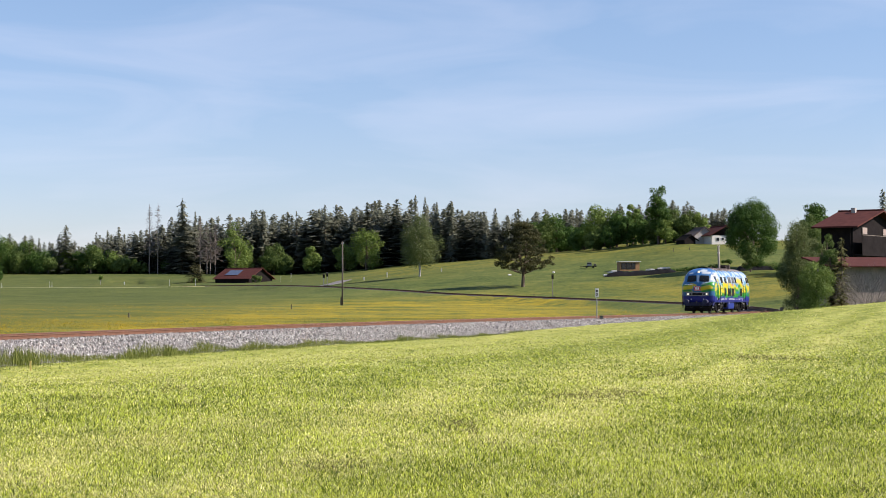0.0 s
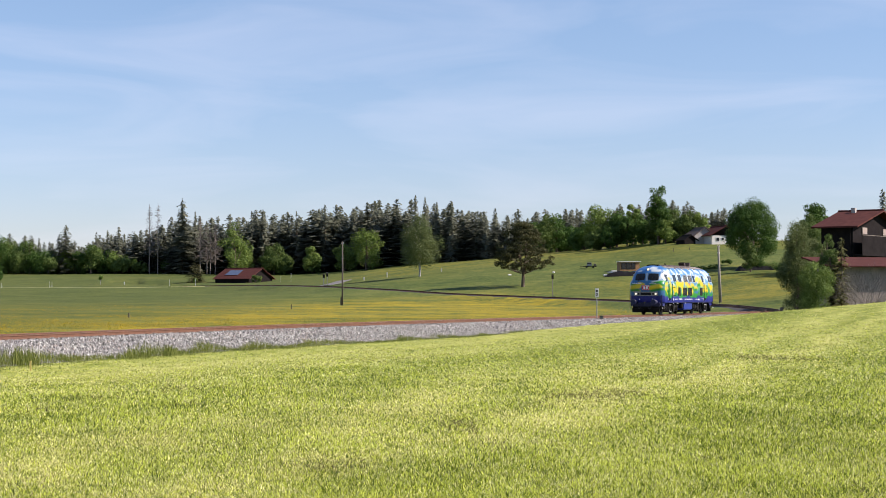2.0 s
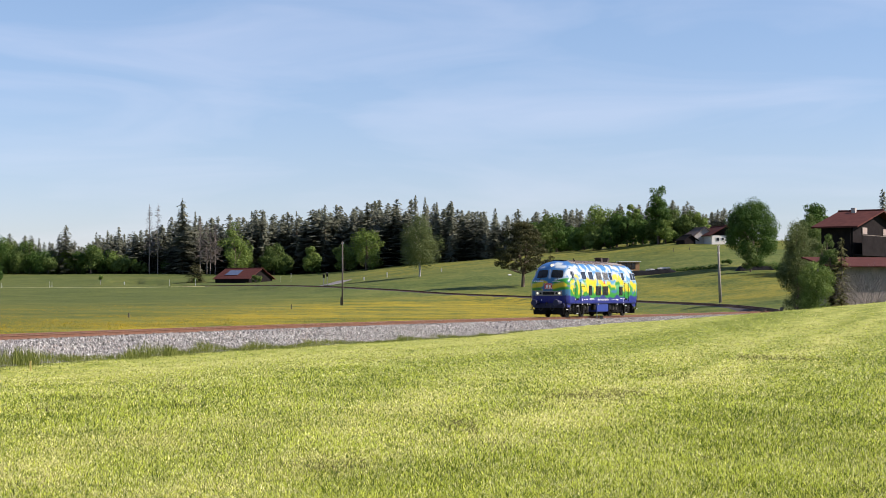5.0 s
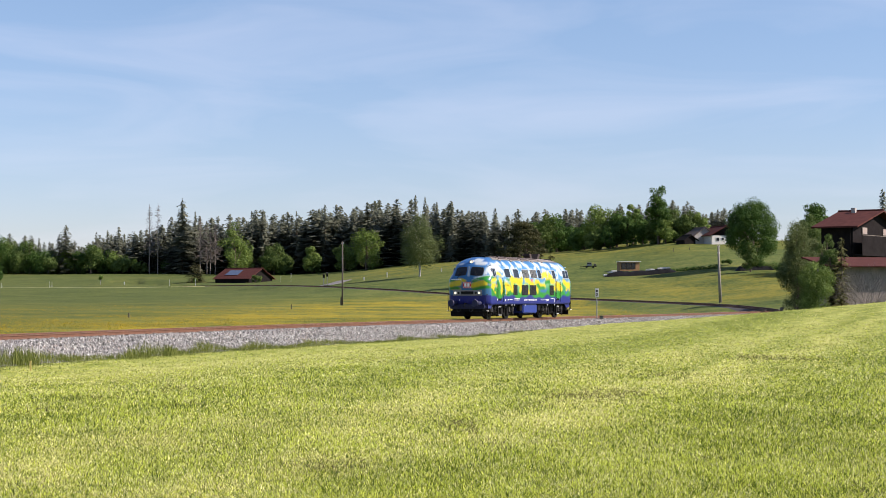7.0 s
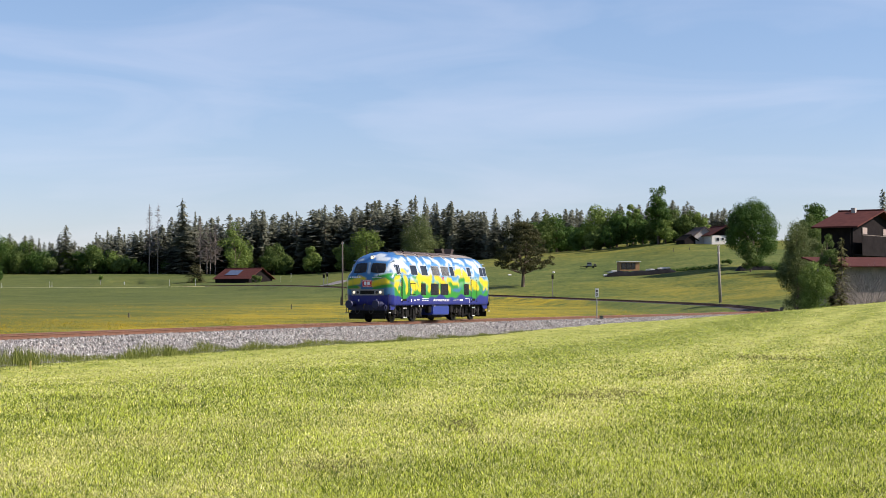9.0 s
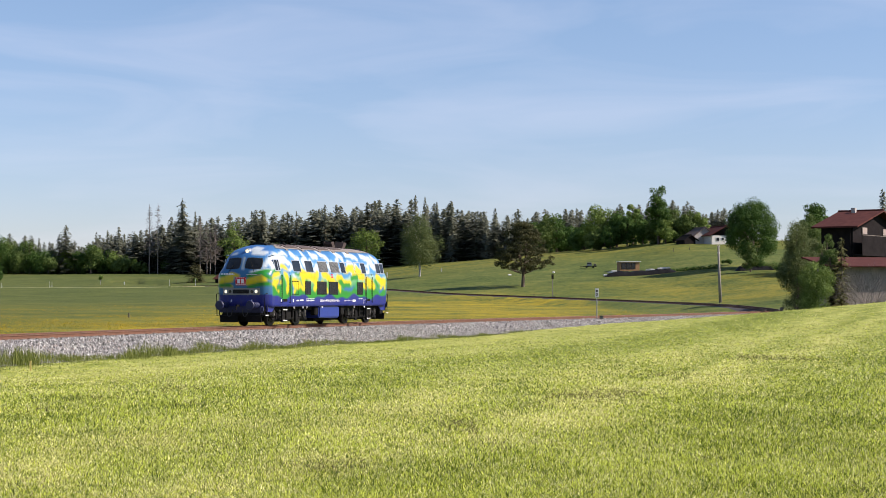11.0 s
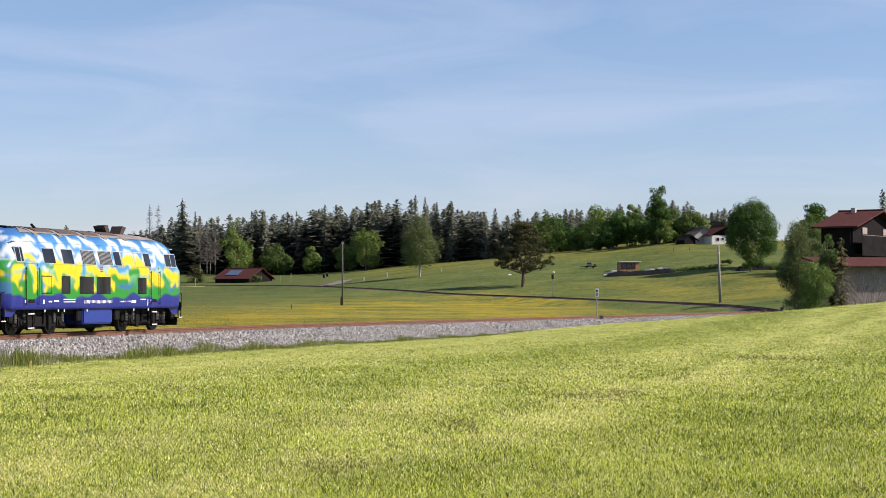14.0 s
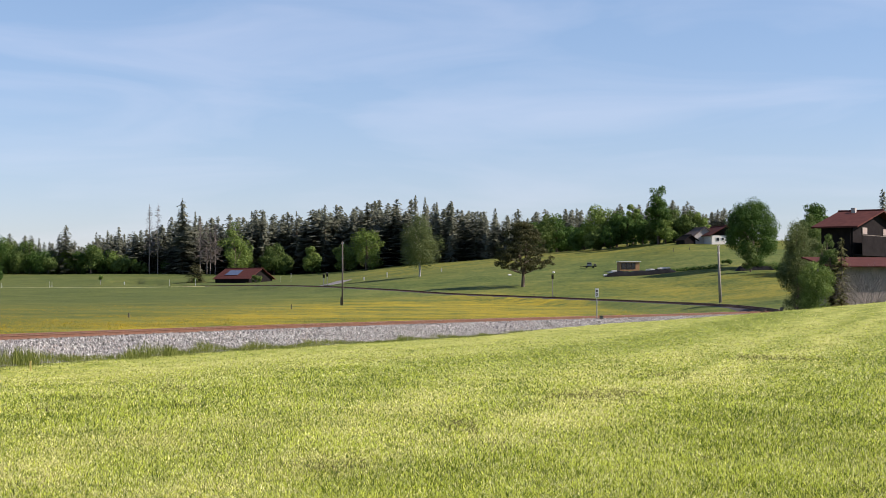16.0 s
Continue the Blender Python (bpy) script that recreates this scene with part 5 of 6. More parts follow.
def pine(at_, h, w, seed):
    """A spreading pine: forked trunk, bare limbs, and flat cushions of needles."""
    rng = np.random.default_rng(seed)
    root = thing("pine", "spreading dark pine with a forked trunk", "tree", at_)
    bits = [taper((0, 0, -0.5), (0.15, 0, h * 0.18), 0.42, 0.36, 9), taper((0.15, 0, h * 0.18), (-0.9, 0.3, h * 0.5), 0.28, 0.16, 7), taper((0.15, 0, h * 0.18), (0.9, -0.2, h * 0.6), 0.28, 0.12, 7),
            taper((0.9, -0.2, h * 0.6), (0.6, 0, h * 0.9), 0.12, 0.04, 6)]
    blobs = []
    for i in range(230):
        f = rng.random() ** 1.05
        z = h * (0.27 + 0.70 * f)
        reach = w * 0.5 * (1.0 - 0.80 * max(0, (f - 0.08) / 0.92) ** 2.0) * math.sqrt(rng.uniform(0.05, 1.0))
        a = rng.uniform(0, 6.28)
        p = (reach * math.cos(a), reach * math.sin(a), z)
        blobs.append((*p, rng.uniform(0.55, 1.2), 0.55))
        z0 = max(h * 0.2, z - reach * 0.45)
        if i % 3 == 0:
            bits.append(taper((-0.3 if p[0] < 0 else 0.5, 0, z0), p, 0.1, 0.02, 4))
    np_part("trunk", *join_np(bits), BARK, root, smooth=True)
    np_part("crown", *crown_arrays(blobs, 21000, 0.32, rng), PINE_NEEDLES, root)


pine(at(925, 387), 14.9, 14.2, 140)


def bare_bush(at_, h, w, seed):
    """A leafless bush of forking twigs."""
    rng = np.random.default_rng(seed)
    root = thing("bare_bush", "leafless grey-brown bush of fine twigs", "bush", at_)
    bits = []

    def grow(p, d, length, r, depth):
        q = p + d * length
        bits.append(taper(p, q, r, r * 0.6, 4 if depth < 2 else 3))
        if depth < 4:
            for _ in range(3 if depth < 2 else 2):
                e = d + rng.normal(0, 0.42, 3)
                e[2] = abs(e[2]) * 0.9 + 0.1
                grow(q, e / np.linalg.norm(e), length * rng.uniform(0.55, 0.85), r * 0.6, depth + 1)

    for i in range(9):
        a = rng.uniform(0, 6.28)
        d = np.array([math.cos(a) * 0.6, math.sin(a) * 0.6, 1.0])
        grow(np.array([math.cos(a) * w * 0.12, math.sin(a) * w * 0.12, -0.3]), d / np.linalg.norm(d), h * 0.30, 0.05, 0)
    np_part("branchwork", *join_np(bits), DEAD_WOOD, root)


bare_bush(at(1525, 165), 6.4, 4.0, 150)
bare_bush(at(1558, 160), 6.0, 4.0, 151)



def hedge(label, x0, x1, d0, d1, h, seed, count):
    """A low uneven hedge between two bearings: twigs under a skin of leaf clumps."""
    rng = np.random.default_rng(seed)
    a, b = np.array(at(x0, d0)), np.array(at(x1, d1))
    root = thing("hedge", label, "hedge", tuple(a))
    blobs, bits = [], []
    n = int(np.linalg.norm(b - a) / 0.6)
    for i in range(n):
        t = (i + rng.uniform(-0.3, 0.3)) / n
        x, y = a[0] + (b[0] - a[0]) * t, a[1] + (b[1] - a[1]) * t + rng.uniform(-0.4, 0.4)
        r = h * rng.uniform(0.4, 0.75)
        p = np.array([x, y, gz(x, y)]) - a
        blobs.append((p[0], p[1], p[2] + r * 0.4, r * 1.3, 0.75))
        bits.append(taper(p - [0, 0, 0.3], p + [0, 0, r], 0.06, 0.02))
    np_part("trunk", *join_np(bits), BARK, root)
    np_part("crown", *crown_arrays(blobs, count, 0.24, rng), LEAVES_DEEP, root)


hedge("low dark hedge across the slope", 1186, 1275, 410, 404, 1.0, 160, 2600)
hedge("low dark hedge under the trees beside the farm", 1340, 1400, 395, 388, 1.9, 161, 2600)
tree("leafy_tree", "soft pale green willow-like tree beside the farm", at(1408, 205), 9.6, 4.6, LEAVES_SOFT, 181, 0.42, BARK, 4000, 0.24, 24, "", 0.5, 1.0, ragged=True)
tree("leafy_tree", "soft pale green willow-like tree beside the farm", at(1440, 196), 9.8, 4.6, LEAVES_SOFT, 182, 0.2, BARK, 4000, 0.24, 24, "", 0.5, 1.0, ragged=True)


# ---- buildings ----
ROOF_RED = simple("red_brown_roof", (0.085, 0.030, 0.025), 0.85, 0.0, 0.35, 1.2, 0.3)
WOOD_DARK = simple("near_black_boards", (0.013, 0.0105, 0.0105), 0.9, 0.0, 0.45, 1.5, 0.3)
for m_ in (ROOF_RED, WOOD_DARK):
    m_.node_tree.nodes["Principled BSDF"].inputs["Specular IOR Level"].default_value = 0.1
WOOD_WARM = simple("warm_new_boards", (0.33, 0.18, 0.08), 0.75, 0.0, 0.3, 2.0, 0.2)
WOOD_GREY = simple("weathered_boards", (0.16, 0.135, 0.115), 0.9, 0.0, 0.4, 2.0, 0.3)
WOOD_SILVER = simple("silvered_boards", (0.24, 0.205, 0.18), 0.9, 0.0, 0.35, 1.5, 0.3)
SHUTTER = simple("faded_shutter", (0.30, 0.24, 0.21), 0.8, 0.0, 0.2)
PLASTER = simple("white_plaster", (0.612, 0.595, 0.561), 0.9, 0.0, 0.15, 0.8, 0.1)
PLASTER_GREY = simple("grey_plaster", (0.38, 0.36, 0.34), 0.9, 0.0, 0.2, 0.8, 0.1)
CONCRETE = simple("pole_concrete", (0.25, 0.225, 0.195), 0.9, 0.0, 0.25, 1.2, 0.2)
PANEL_BLUE = simple("solar_panel", (0.10, 0.13, 0.20), 0.15, 0.2, 0.2, 1.0, 0.0)
POST_WHITE = simple("white_paint", (0.637, 0.637, 0.612), 0.6, 0.0, 0.12)
POST_YELLOW = simple("yellow_paint", (0.66, 0.50, 0.16), 0.6, 0.0, 0.2)
STEEL = simple("galvanised_steel", (0.36, 0.37, 0.38), 0.5, 0.6, 0.2)
PAINT_GREEN = simple("dark_cabinet_paint", (0.05, 0.07, 0.07), 0.6)
FOIL = simple("white_foil", (0.56, 0.56, 0.56), 0.4, 0.0, 0.15)
FOIL_DARK = simple("black_foil", (0.010, 0.010, 0.011), 0.75, 0.0, 0.3)
SILVER_CAR = simple("silver_cab_paint", (0.25, 0.26, 0.27), 0.5, 0.2, 0.1)
FOIL_DARK.node_tree.nodes["Principled BSDF"].inputs["Specular IOR Level"].default_value = 0.1
TYRE = simple("tyre", (0.02, 0.02, 0.02), 0.9)


def gable_house(name, label, category, at_, turn, length, width, eave, ridge, wall_mat, roof_mat, overhang=0.8, upper=None, split=None, sink=1.5):
    """A house with its ridge along local y: walls to the eaves, gables, and two roof slabs."""
    root = thing(name, label, category, at_, "", "", turn)
    hw, hl = width / 2, length / 2

    def shell(z0, z1, mat, nm, gable):
        bm = bmesh.new()
        for y in (-hl, hl):
            pts = [(-hw, y, z0), (hw, y, z0), (hw, y, z1)] + ([(0, y, z1 + ridge - eave)] if gable else []) + [(-hw, y, z1)]
            bm.faces.new([bm.verts.new(p) for p in pts])
        for x in (-hw, hw):
            bm.faces.new([bm.verts.new(p) for p in ((x, -hl, z0), (x, hl, z0), (x, hl, z1), (x, -hl, z1))])
        bmesh.ops.remove_doubles(bm, verts=bm.verts, dist=0.001)
        ext = bmesh.ops.solidify(bm, geom=list(bm.faces), thickness=0.2)
        return part(nm, bm, mat, root)

    split = split or 0
    if split:
        shell(-sink, split, wall_mat, "wall", False)
        shell(split + 0.004, eave, upper, "boarded_wall", True)
    else:
        shell(-sink, eave, wall_mat, "wall", True)
    slope = (ridge - eave) / hw
    for sx in (-1, 1):
        bm = bmesh.new()
        prof = [(0, ridge + 0.06), (sx * (hw + overhang), eave - slope * overhang + 0.06), (sx * (hw + overhang), eave - slope * overhang + 0.26), (0, ridge + 0.26)]
        a = [bm.verts.new((x, -hl - overhang, z)) for x, z in prof]
        b = [bm.verts.new((x, hl + overhang, z)) for x, z in prof]
        bm.faces.new(a)
        bm.faces.new(b)
        for i in range(4):
            bm.faces.new((a[i], a[(i + 1) % 4], b[(i + 1) % 4], b[i]))
        part("roof", bm, roof_mat, root)
    bm = bmesh.new()
    rod(bm, (0, -hl - overhang, ridge + 0.28), (0, hl + overhang, ridge + 0.28), 0.14, 0.14, 8)
    part("ridge_cap", bm, roof_mat, root)
    return root


def wall_box(root, name, size, at_, mat, bevel=0.0):
    bm = bmesh.new()
    box(bm, size, at_, None, bevel)
    return part(name, bm, mat, root)


# hay barn in the field: ridge across, a gable end turned towards the line
bx, by, bz = at(432, 584)
barn = gable_house("hay_barn", "low wooden hay barn with a red roof and solar panel", "barn", (bx, by, bz - 1.0), 58, 14.5, 12.5, 2.4, 5.6, WOOD_DARK, ROOF_RED, 0.9)
sl = math.atan2(3.2, 6.25)
bm = bmesh.new()
box(bm, (3.6, 5.5, 0.08), (-3.3, 1.8, 5.6 - 3.3 * math.tan(sl) + 0.42), Euler((0, -sl, 0)))
part("solar_panel", bm, PANEL_BLUE, barn, "dark blue glass solar panel")
for y in (-3, 0, 3):
    wall_box(barn, "barn_door", (0.06, 1.4, 1.9), (-6.34, y, 1.0), WOOD_GREY)

# house on the hill
hx, hy, hz = at(1268, 497)
house = gable_house("hill_house", "white plastered house with dark boarded gable and red roof", "house", (hx + 1.2, hy + 3, hz - 0.2), 14, 10, 8.6, 2.9, 5.2, PLASTER, ROOF_RED, 1.0, WOOD_DARK, 2.6)
for x, w, h, z, nm in ((-2.4, 1.0, 1.1, 1.5, "window"), (-0.9, 0.8, 0.9, 1.6, "window"), (0.9, 1.0, 2.0, 1.1, "door")):
    fr = wall_box(house, nm, (w, 0.10, h), (x, -5.04, z), POST_WHITE)
    wall_box(fr, "pane", (w - 0.16, 0.06, h - 0.16), (x, -5.09, z), GLASS)
wing = gable_house("house_wing", "grey plastered side wing with a grey-brown roof", "house", (hx - 3.9, hy + 6.5, hz - 0.2), 14, 8, 6.5, 2.8, 5.0, PLASTER_GREY, simple("brown_roof", (0.12, 0.09, 0.08), 0.9), 0.6)
hut = gable_house("garden_hut", "small dark wooden hut beside the house", "hut", (at(1216, 500)[0], 500, at(1216, 500)[2]), 25, 4, 4.2, 1.0, 2.3, WOOD_DARK, WOOD_DARK, 0.5)

# farmhouse: its near corner stands where the eaves side meets the gable
fl, fw = Vector((-0.8, 0.6, 0)), Vector((0.6, 0.8, 0))
corner = Vector((49.6, 205, 0))
mid = corner + fl * 1.9 + fw * 7
farm = gable_house("farmhouse", "large farmhouse with dark boarding and a wide red roof", "house", (mid.x, mid.y, 0.4), 0, 3.8, 14, 9.7, 11.6, WOOD_DARK, ROOF_RED, 1.1, WOOD_DARK, 5.2)
farm.rotation_euler = (0, 0, math.atan2(0.6, -0.8) - math.pi / 2)
wall_box(farm, "balcony", (13.6, 1.1, 0.2), (0, -2.5, 6.2), WOOD_DARK)
wall_box(farm, "balcony_rail", (13.6, 0.08, 0.07), (0, -3.0, 8.60), WOOD_GREY)
for i in range(40):
    wall_box(farm, "balcony_board", (0.325, 0.05, 2.3), (-6.6 + i * 0.34, -3.0, 7.42), WOOD_DARK)
for x in (-3.6, 2.8):
    fr = wall_box(farm, "window", (1.5, 0.12, 0.85), (x, -1.95, 9.2), WOOD_GREY)
    wall_box(fr, "pane", (1.36, 0.06, 0.72), (x, -2.01, 9.2), SHUTTER)
wall_box(farm, "chimney", (0.5, 0.5, 0.6), (-0.8, 0.6, 11.9), PLASTER_GREY)
ax, ay = 47.6, 186.0
annex = thing("farm_annex", "low grey shed with a red lean-to roof", "shed", (ax, ay, gz(ax, ay)), "", "", 12)
wall_box(annex, "wall", (15.4, 5, 6.1), (0.9, 0, 2.35), WOOD_SILVER)
for i in range(48):
    wall_box(annex, "board", (0.31, 0.04, 6.0), (-6.6 + i * 0.32, -2.52, 2.33), WOOD_SILVER)
bm = bmesh.new()
box(bm, (16.6, 7.0, 0.16), (0.9, -0.2, 5.8), Euler((radians(9), 0, 0)))
part("roof", bm, ROOF_RED, annex)

# small cabin, foil-wrapped stores and a parked car on the slope
cx, cy, cz = at(1112, 424)
cabin = thing("garden_cabin", "small new wooden cabin with a flat roof", "cabin", (cx, cy, cz - 0.1), "", "", 8)
wall_box(cabin, "wall", (5.0, 3.0, 2.2), (0, 0, 1.1), WOOD_WARM)
wall_box(cabin, "roof", (5.5, 3.5, 0.18), (0, 0, 2.32), POST_WHITE, 0.03)
for x, w in ((-1.6, 1.1), (-0.35, 1.2), (0.9, 1.1)):
    fr = wall_box(cabin, "window", (w, 0.08, 1.5), (x, -1.52, 1.25), WOOD_DARK)
    wall_box(fr, "pane", (w - 0.14, 0.05, 1.36), (x, -1.56, 1.25), GLASS)


def wrapped_roll(at_, turn, r=0.3, ln=1.1):
    root = thing("wrapped_roll", "white foil roll lying on the slope", "roll", at_, "white foil rolls", "", turn)
    bm = bmesh.new()
    rod(bm, (-ln / 2, 0, r * 0.9), (ln / 2, 0, r * 0.9), r, r * 0.8, 12)
    bmesh.ops.bevel(bm, geom=[e for e in bm.edges if abs(e.verts[0].co.x - e.verts[1].co.x) < 1e-4], offset=r * 0.2, segments=2, affect="EDGES")
    part("foil", bm, FOIL, root)


def silage_clamp(x0, x1, d, h, sacks, seed):
    """A long low heap under black foil, weighted with pale sacks."""
    rng = np.random.default_rng(seed)
    a, b = np.array(at(x0, d)), np.array(at(x1, d))
    root = thing("silage_clamp", "long low silage heap under black foil with pale sacks", "silage heap", tuple(a), "silage heaps")
    n, m = 60, 12
    t, q = np.meshgrid(np.linspace(0, 1, n), np.linspace(-1, 1, m), indexing="ij")
    x, y = a[0] + (b[0] - a[0]) * t, d + q * 2.4
    up = h * (1 - np.abs(q) ** 2.6) * np.minimum(1, 9 * np.minimum(t, 1 - t) + 0.15) * (1 + 0.07 * np.sin(t * 23 + seed) + 0.05 * np.sin(t * 61 + q * 3)) - 0.15
    v = np.stack([x - a[0], y - a[1], ground_z(x, y) + up - a[2]], -1).reshape(-1, 3)
    i = np.arange(n * m).reshape(n, m)
    np_part("foil_cover", v, np.stack([i[:-1, :-1], i[1:, :-1], i[1:, 1:], i[:-1, 1:]], -1).reshape(-1, 4), FOIL_DARK, root, "black silage foil", True)
    for s in sacks:
        k = int(s * (n - 1)) * m + 6
        bm = bmesh.new()
        box(bm, (rng.uniform(0.9, 2.0), 0.8, 0.42), tuple(v[k] + [0, -0.6, 0.1]), Euler((0, rng.uniform(-0.12, 0.12), rng.uniform(-0.4, 0.4))), 0.11)
        part("sack", bm, FOIL, root, "pale weighting sack")


silage_clamp(1069, 1196, 409, 1.15, (0.03, 0.1, 0.14, 0.62, 0.67, 0.8, 0.84, 0.88), 3)
silage_clamp(1302, 1370, 392, 1.0, (), 5)


def trailer(at_, turn):
    """A flat dark farm trailer with a small pale cab standing on it."""
    root = thing("farm_trailer", "flat dark farm trailer carrying a small pale cab", "trailer", at_, "", "", turn)
    root.scale = (0.78, 0.78, 0.78)
    wall_box(root, "deck", (4.6, 1.9, 0.22), (0, 0, 0.62), LOCO_DARK, 0.04)
    wall_box(root, "drawbar", (1.3, 0.14, 0.12), (2.7, 0, 0.5), LOCO_DARK, 0.02)
    wall_box(root, "crate", (0.9, 1.2, 0.7), (-1.7, 0, 1.08), WOOD_GREY, 0.05)
    bm = bmesh.new()
    box(bm, (1.7, 1.5, 1.15), (0.2, 0, 1.3), None, 0.12)
    for q in bm.verts:
        if q.co.z > 1.5:
            q.co.x = 0.2 + (q.co.x - 0.2) * 0.84
    cab_body = part("cab", bm, SILVER_CAR, root, "small silver-grey cab")
    for sgn in (-1, 1):
        for x in (-0.15, 0.55):
            wall_box(cab_body, "window", (0.56, 0.03, 0.42), (x, sgn * 0.755, 1.5), GLASS)
        for x in (-1.1, 1.1):
            bm = bmesh.new()
            rod(bm, (x, sgn * 0.7, 0.32), (x, sgn * 0.92, 0.32), 0.34, 0.34, 16)
            part("wheel", bm, TYRE, root)


ccx, ccy, ccz = at(1044, 438)
trailer((ccx, ccy, ccz), 175)


# ---- poles, signals and signs ----
def pole(label, name, at_, h, r0, r1, mat, lean=0.0, arms=(), wires=0):
    root = thing(name, label, "pole", at_)
    bm = bmesh.new()
    rod(bm, (0, 0, -0.6), (lean, 0, h), r0, r1, 12)
    part("shaft", bm, mat, root, "", True)
    for z, w in arms:
        bm = bmesh.new()
        box(bm, (w, 0.1, 0.1), (lean * z / h, 0, z))
        part("cross_arm", bm, STEEL, root)
        for sx in (-1, 1):
            bm = bmesh.new()
            rod(bm, (lean * z / h + sx * w * 0.45, 0, z), (lean * z / h + sx * w * 0.45, 0, z + 0.25), 0.05, 0.04, 8)
            part("insulator", bm, POST_WHITE, root)
    return root


WOOD_POLE = simple("tarred_pole_wood", (0.10, 0.085, 0.075), 0.9, 0.0, 0.3, 2.0)
p1 = pole("dark wooden line pole standing in the flowering field", "wooden_pole", at(606, 302), 11.4, 0.17, 0.11, WOOD_POLE, 0.0, ((11.0, 0.5),))
bm = bmesh.new()
rod(bm, (-0.26, 0, -0.5), (-0.22, 0, 1.5), 0.14, 0.13, 8)
part("foot_stake", bm, WOOD_POLE, p1)
pole("leaning grey concrete line pole beside the curve", "concrete_pole", at(1275, 310), 10.4, 0.31, 0.17, CONCRETE, -0.35, ((10.2, 0.5), (9.0, 0.4)))


# signal on the far line
sx_, sy_, sz_ = at(978, 331)
sg = thing("railway_signal", "slim railway signal mast with a dark lamp head", "signal", (sx_, sy_, sz_))
bm = bmesh.new()
rod(bm, (0, 0, -0.6), (0, 0, 4.2), 0.09, 0.08, 10)
for i in range(6):
    box(bm, (0.26, 0.05, 0.05), (0, 0.0, 0.6 + i * 0.55))
part("mast", bm, CONCRETE, sg)
bm = bmesh.new()
box(bm, (0.42, 0.25, 0.95), (0, 0, 4.4), None, 0.06)
hd = part("lamp_head", bm, LOCO_DARK, sg)
for z in (4.2, 4.6):
    bm = bmesh.new()
    rod(bm, (0, -0.12, z), (0, -0.2, z), 0.09, 0.1, 12)
    part("lamp_hood", bm, LOCO_RUBBER, hd)
bm = bmesh.new()
box(bm, (0.5, 0.35, 0.7), (0.3, 0, 0.2))
part("relay_box", bm, PAINT_GREEN, sg)

# speed board beside the near line
nx, ny = 11.75, 129.5
board = thing("track_sign", "narrow white trackside board with dark figures", "sign", (nx, ny, gz(nx, ny)))
bm = bmesh.new()
rod(bm, (0, 0, -0.3), (0, 0, 3.1), 0.035, 0.035, 10)
part("post", bm, STEEL, board)
bm = bmesh.new()
box(bm, (0.28, 0.03, 0.66), (0, -0.04, 2.77), None, 0.01)
pl_ = part("board", bm, POST_WHITE, board)
for z, w, h in ((2.92, 0.13, 0.16), (2.65, 0.13, 0.2)):
    bm = bmesh.new()
    box(bm, (w, 0.01, h), (0, -0.062, z))
    part("bar", bm, LOCO_DARK, pl_)
bm = bmesh.new()
box(bm, (0.06, 0.012, 0.1), (0, -0.066, 2.65))
part("bar", bm, POST_WHITE, pl_)
nx2, ny2 = nx + 0.33, ny - 0.2
cab_ = thing("cable_cabinet", "small dark trackside cabinet", "cabinet", (nx2, ny2, gz(nx2, ny2)))
wall_box(cab_, "housing", (0.26, 0.22, 1.0), (0, 0, 0.48), PAINT_GREEN, 0.02)
wall_box(cab_, "lid", (0.30, 0.26, 0.05), (0, 0, 1.0), LOCO_DARK, 0.01)


def stake(x, d, h, mat, label, name="marker_post", w=0.08, top=None):
    px, py, pz = at(x, d)
    root = thing(name, label, "post", (px, py, pz), name + "s in the meadow")
    bm = bmesh.new()
    box(bm, (w, w, h + 0.3), (0, 0, h / 2 - 0.15), None, w * 0.15)
    part("post", bm, mat, root)
    bm = bmesh.new()
    box(bm, (w * 1.15, w * 1.15, h * 0.16), (0, 0, h * 0.93), None, w * 0.1)
    part("cap", bm, top or mat, root)
    return root


stake(55, 57.5, 0.34, POST_YELLOW, "short yellow wooden stake at the ballast's foot", w=0.05)
stake(654, 104, 0.24, POST_YELLOW, "short yellow wooden stake at the ballast's foot", w=0.05)
for x, d, h in ((228, 172, 0.5), (516, 258, 0.7), (1383, 182, 1.35), (945, 326, 0.7), (1192, 470, 1.0), (1221, 470, 0.9)):
    stake(x, d, h, WOOD_GREY, "weathered grey wooden post", w=0.14 if x != 1383 else 0.28)
for x, d, h in ((88, 526, 2.1), (92, 540, 1.5), (300, 560, 2.4), (346, 555, 2.6), (497, 560, 1.8), (515, 555, 2.6), (178, 566, 1.6), (3, 520, 1.6)):
    stake(x, d, h, POST_WHITE, "slim pale post beside the field path", w=0.09)
for x, d, h in ((644, 478, 0.9), (685, 480, 1.5), (742, 462, 1.6), (781, 478, 1.0), (220, 570, 0.9)):
    stake(x, d, h, POST_WHITE, "white track marker with a dark foot", w=0.28)
for x, d in ((902, 428), (980, 428)):
    px, py, pz = at(x, d)
    wrapped_roll((px, py, pz - 0.08), 20 if x < 950 else 60, 0.24, 0.9)

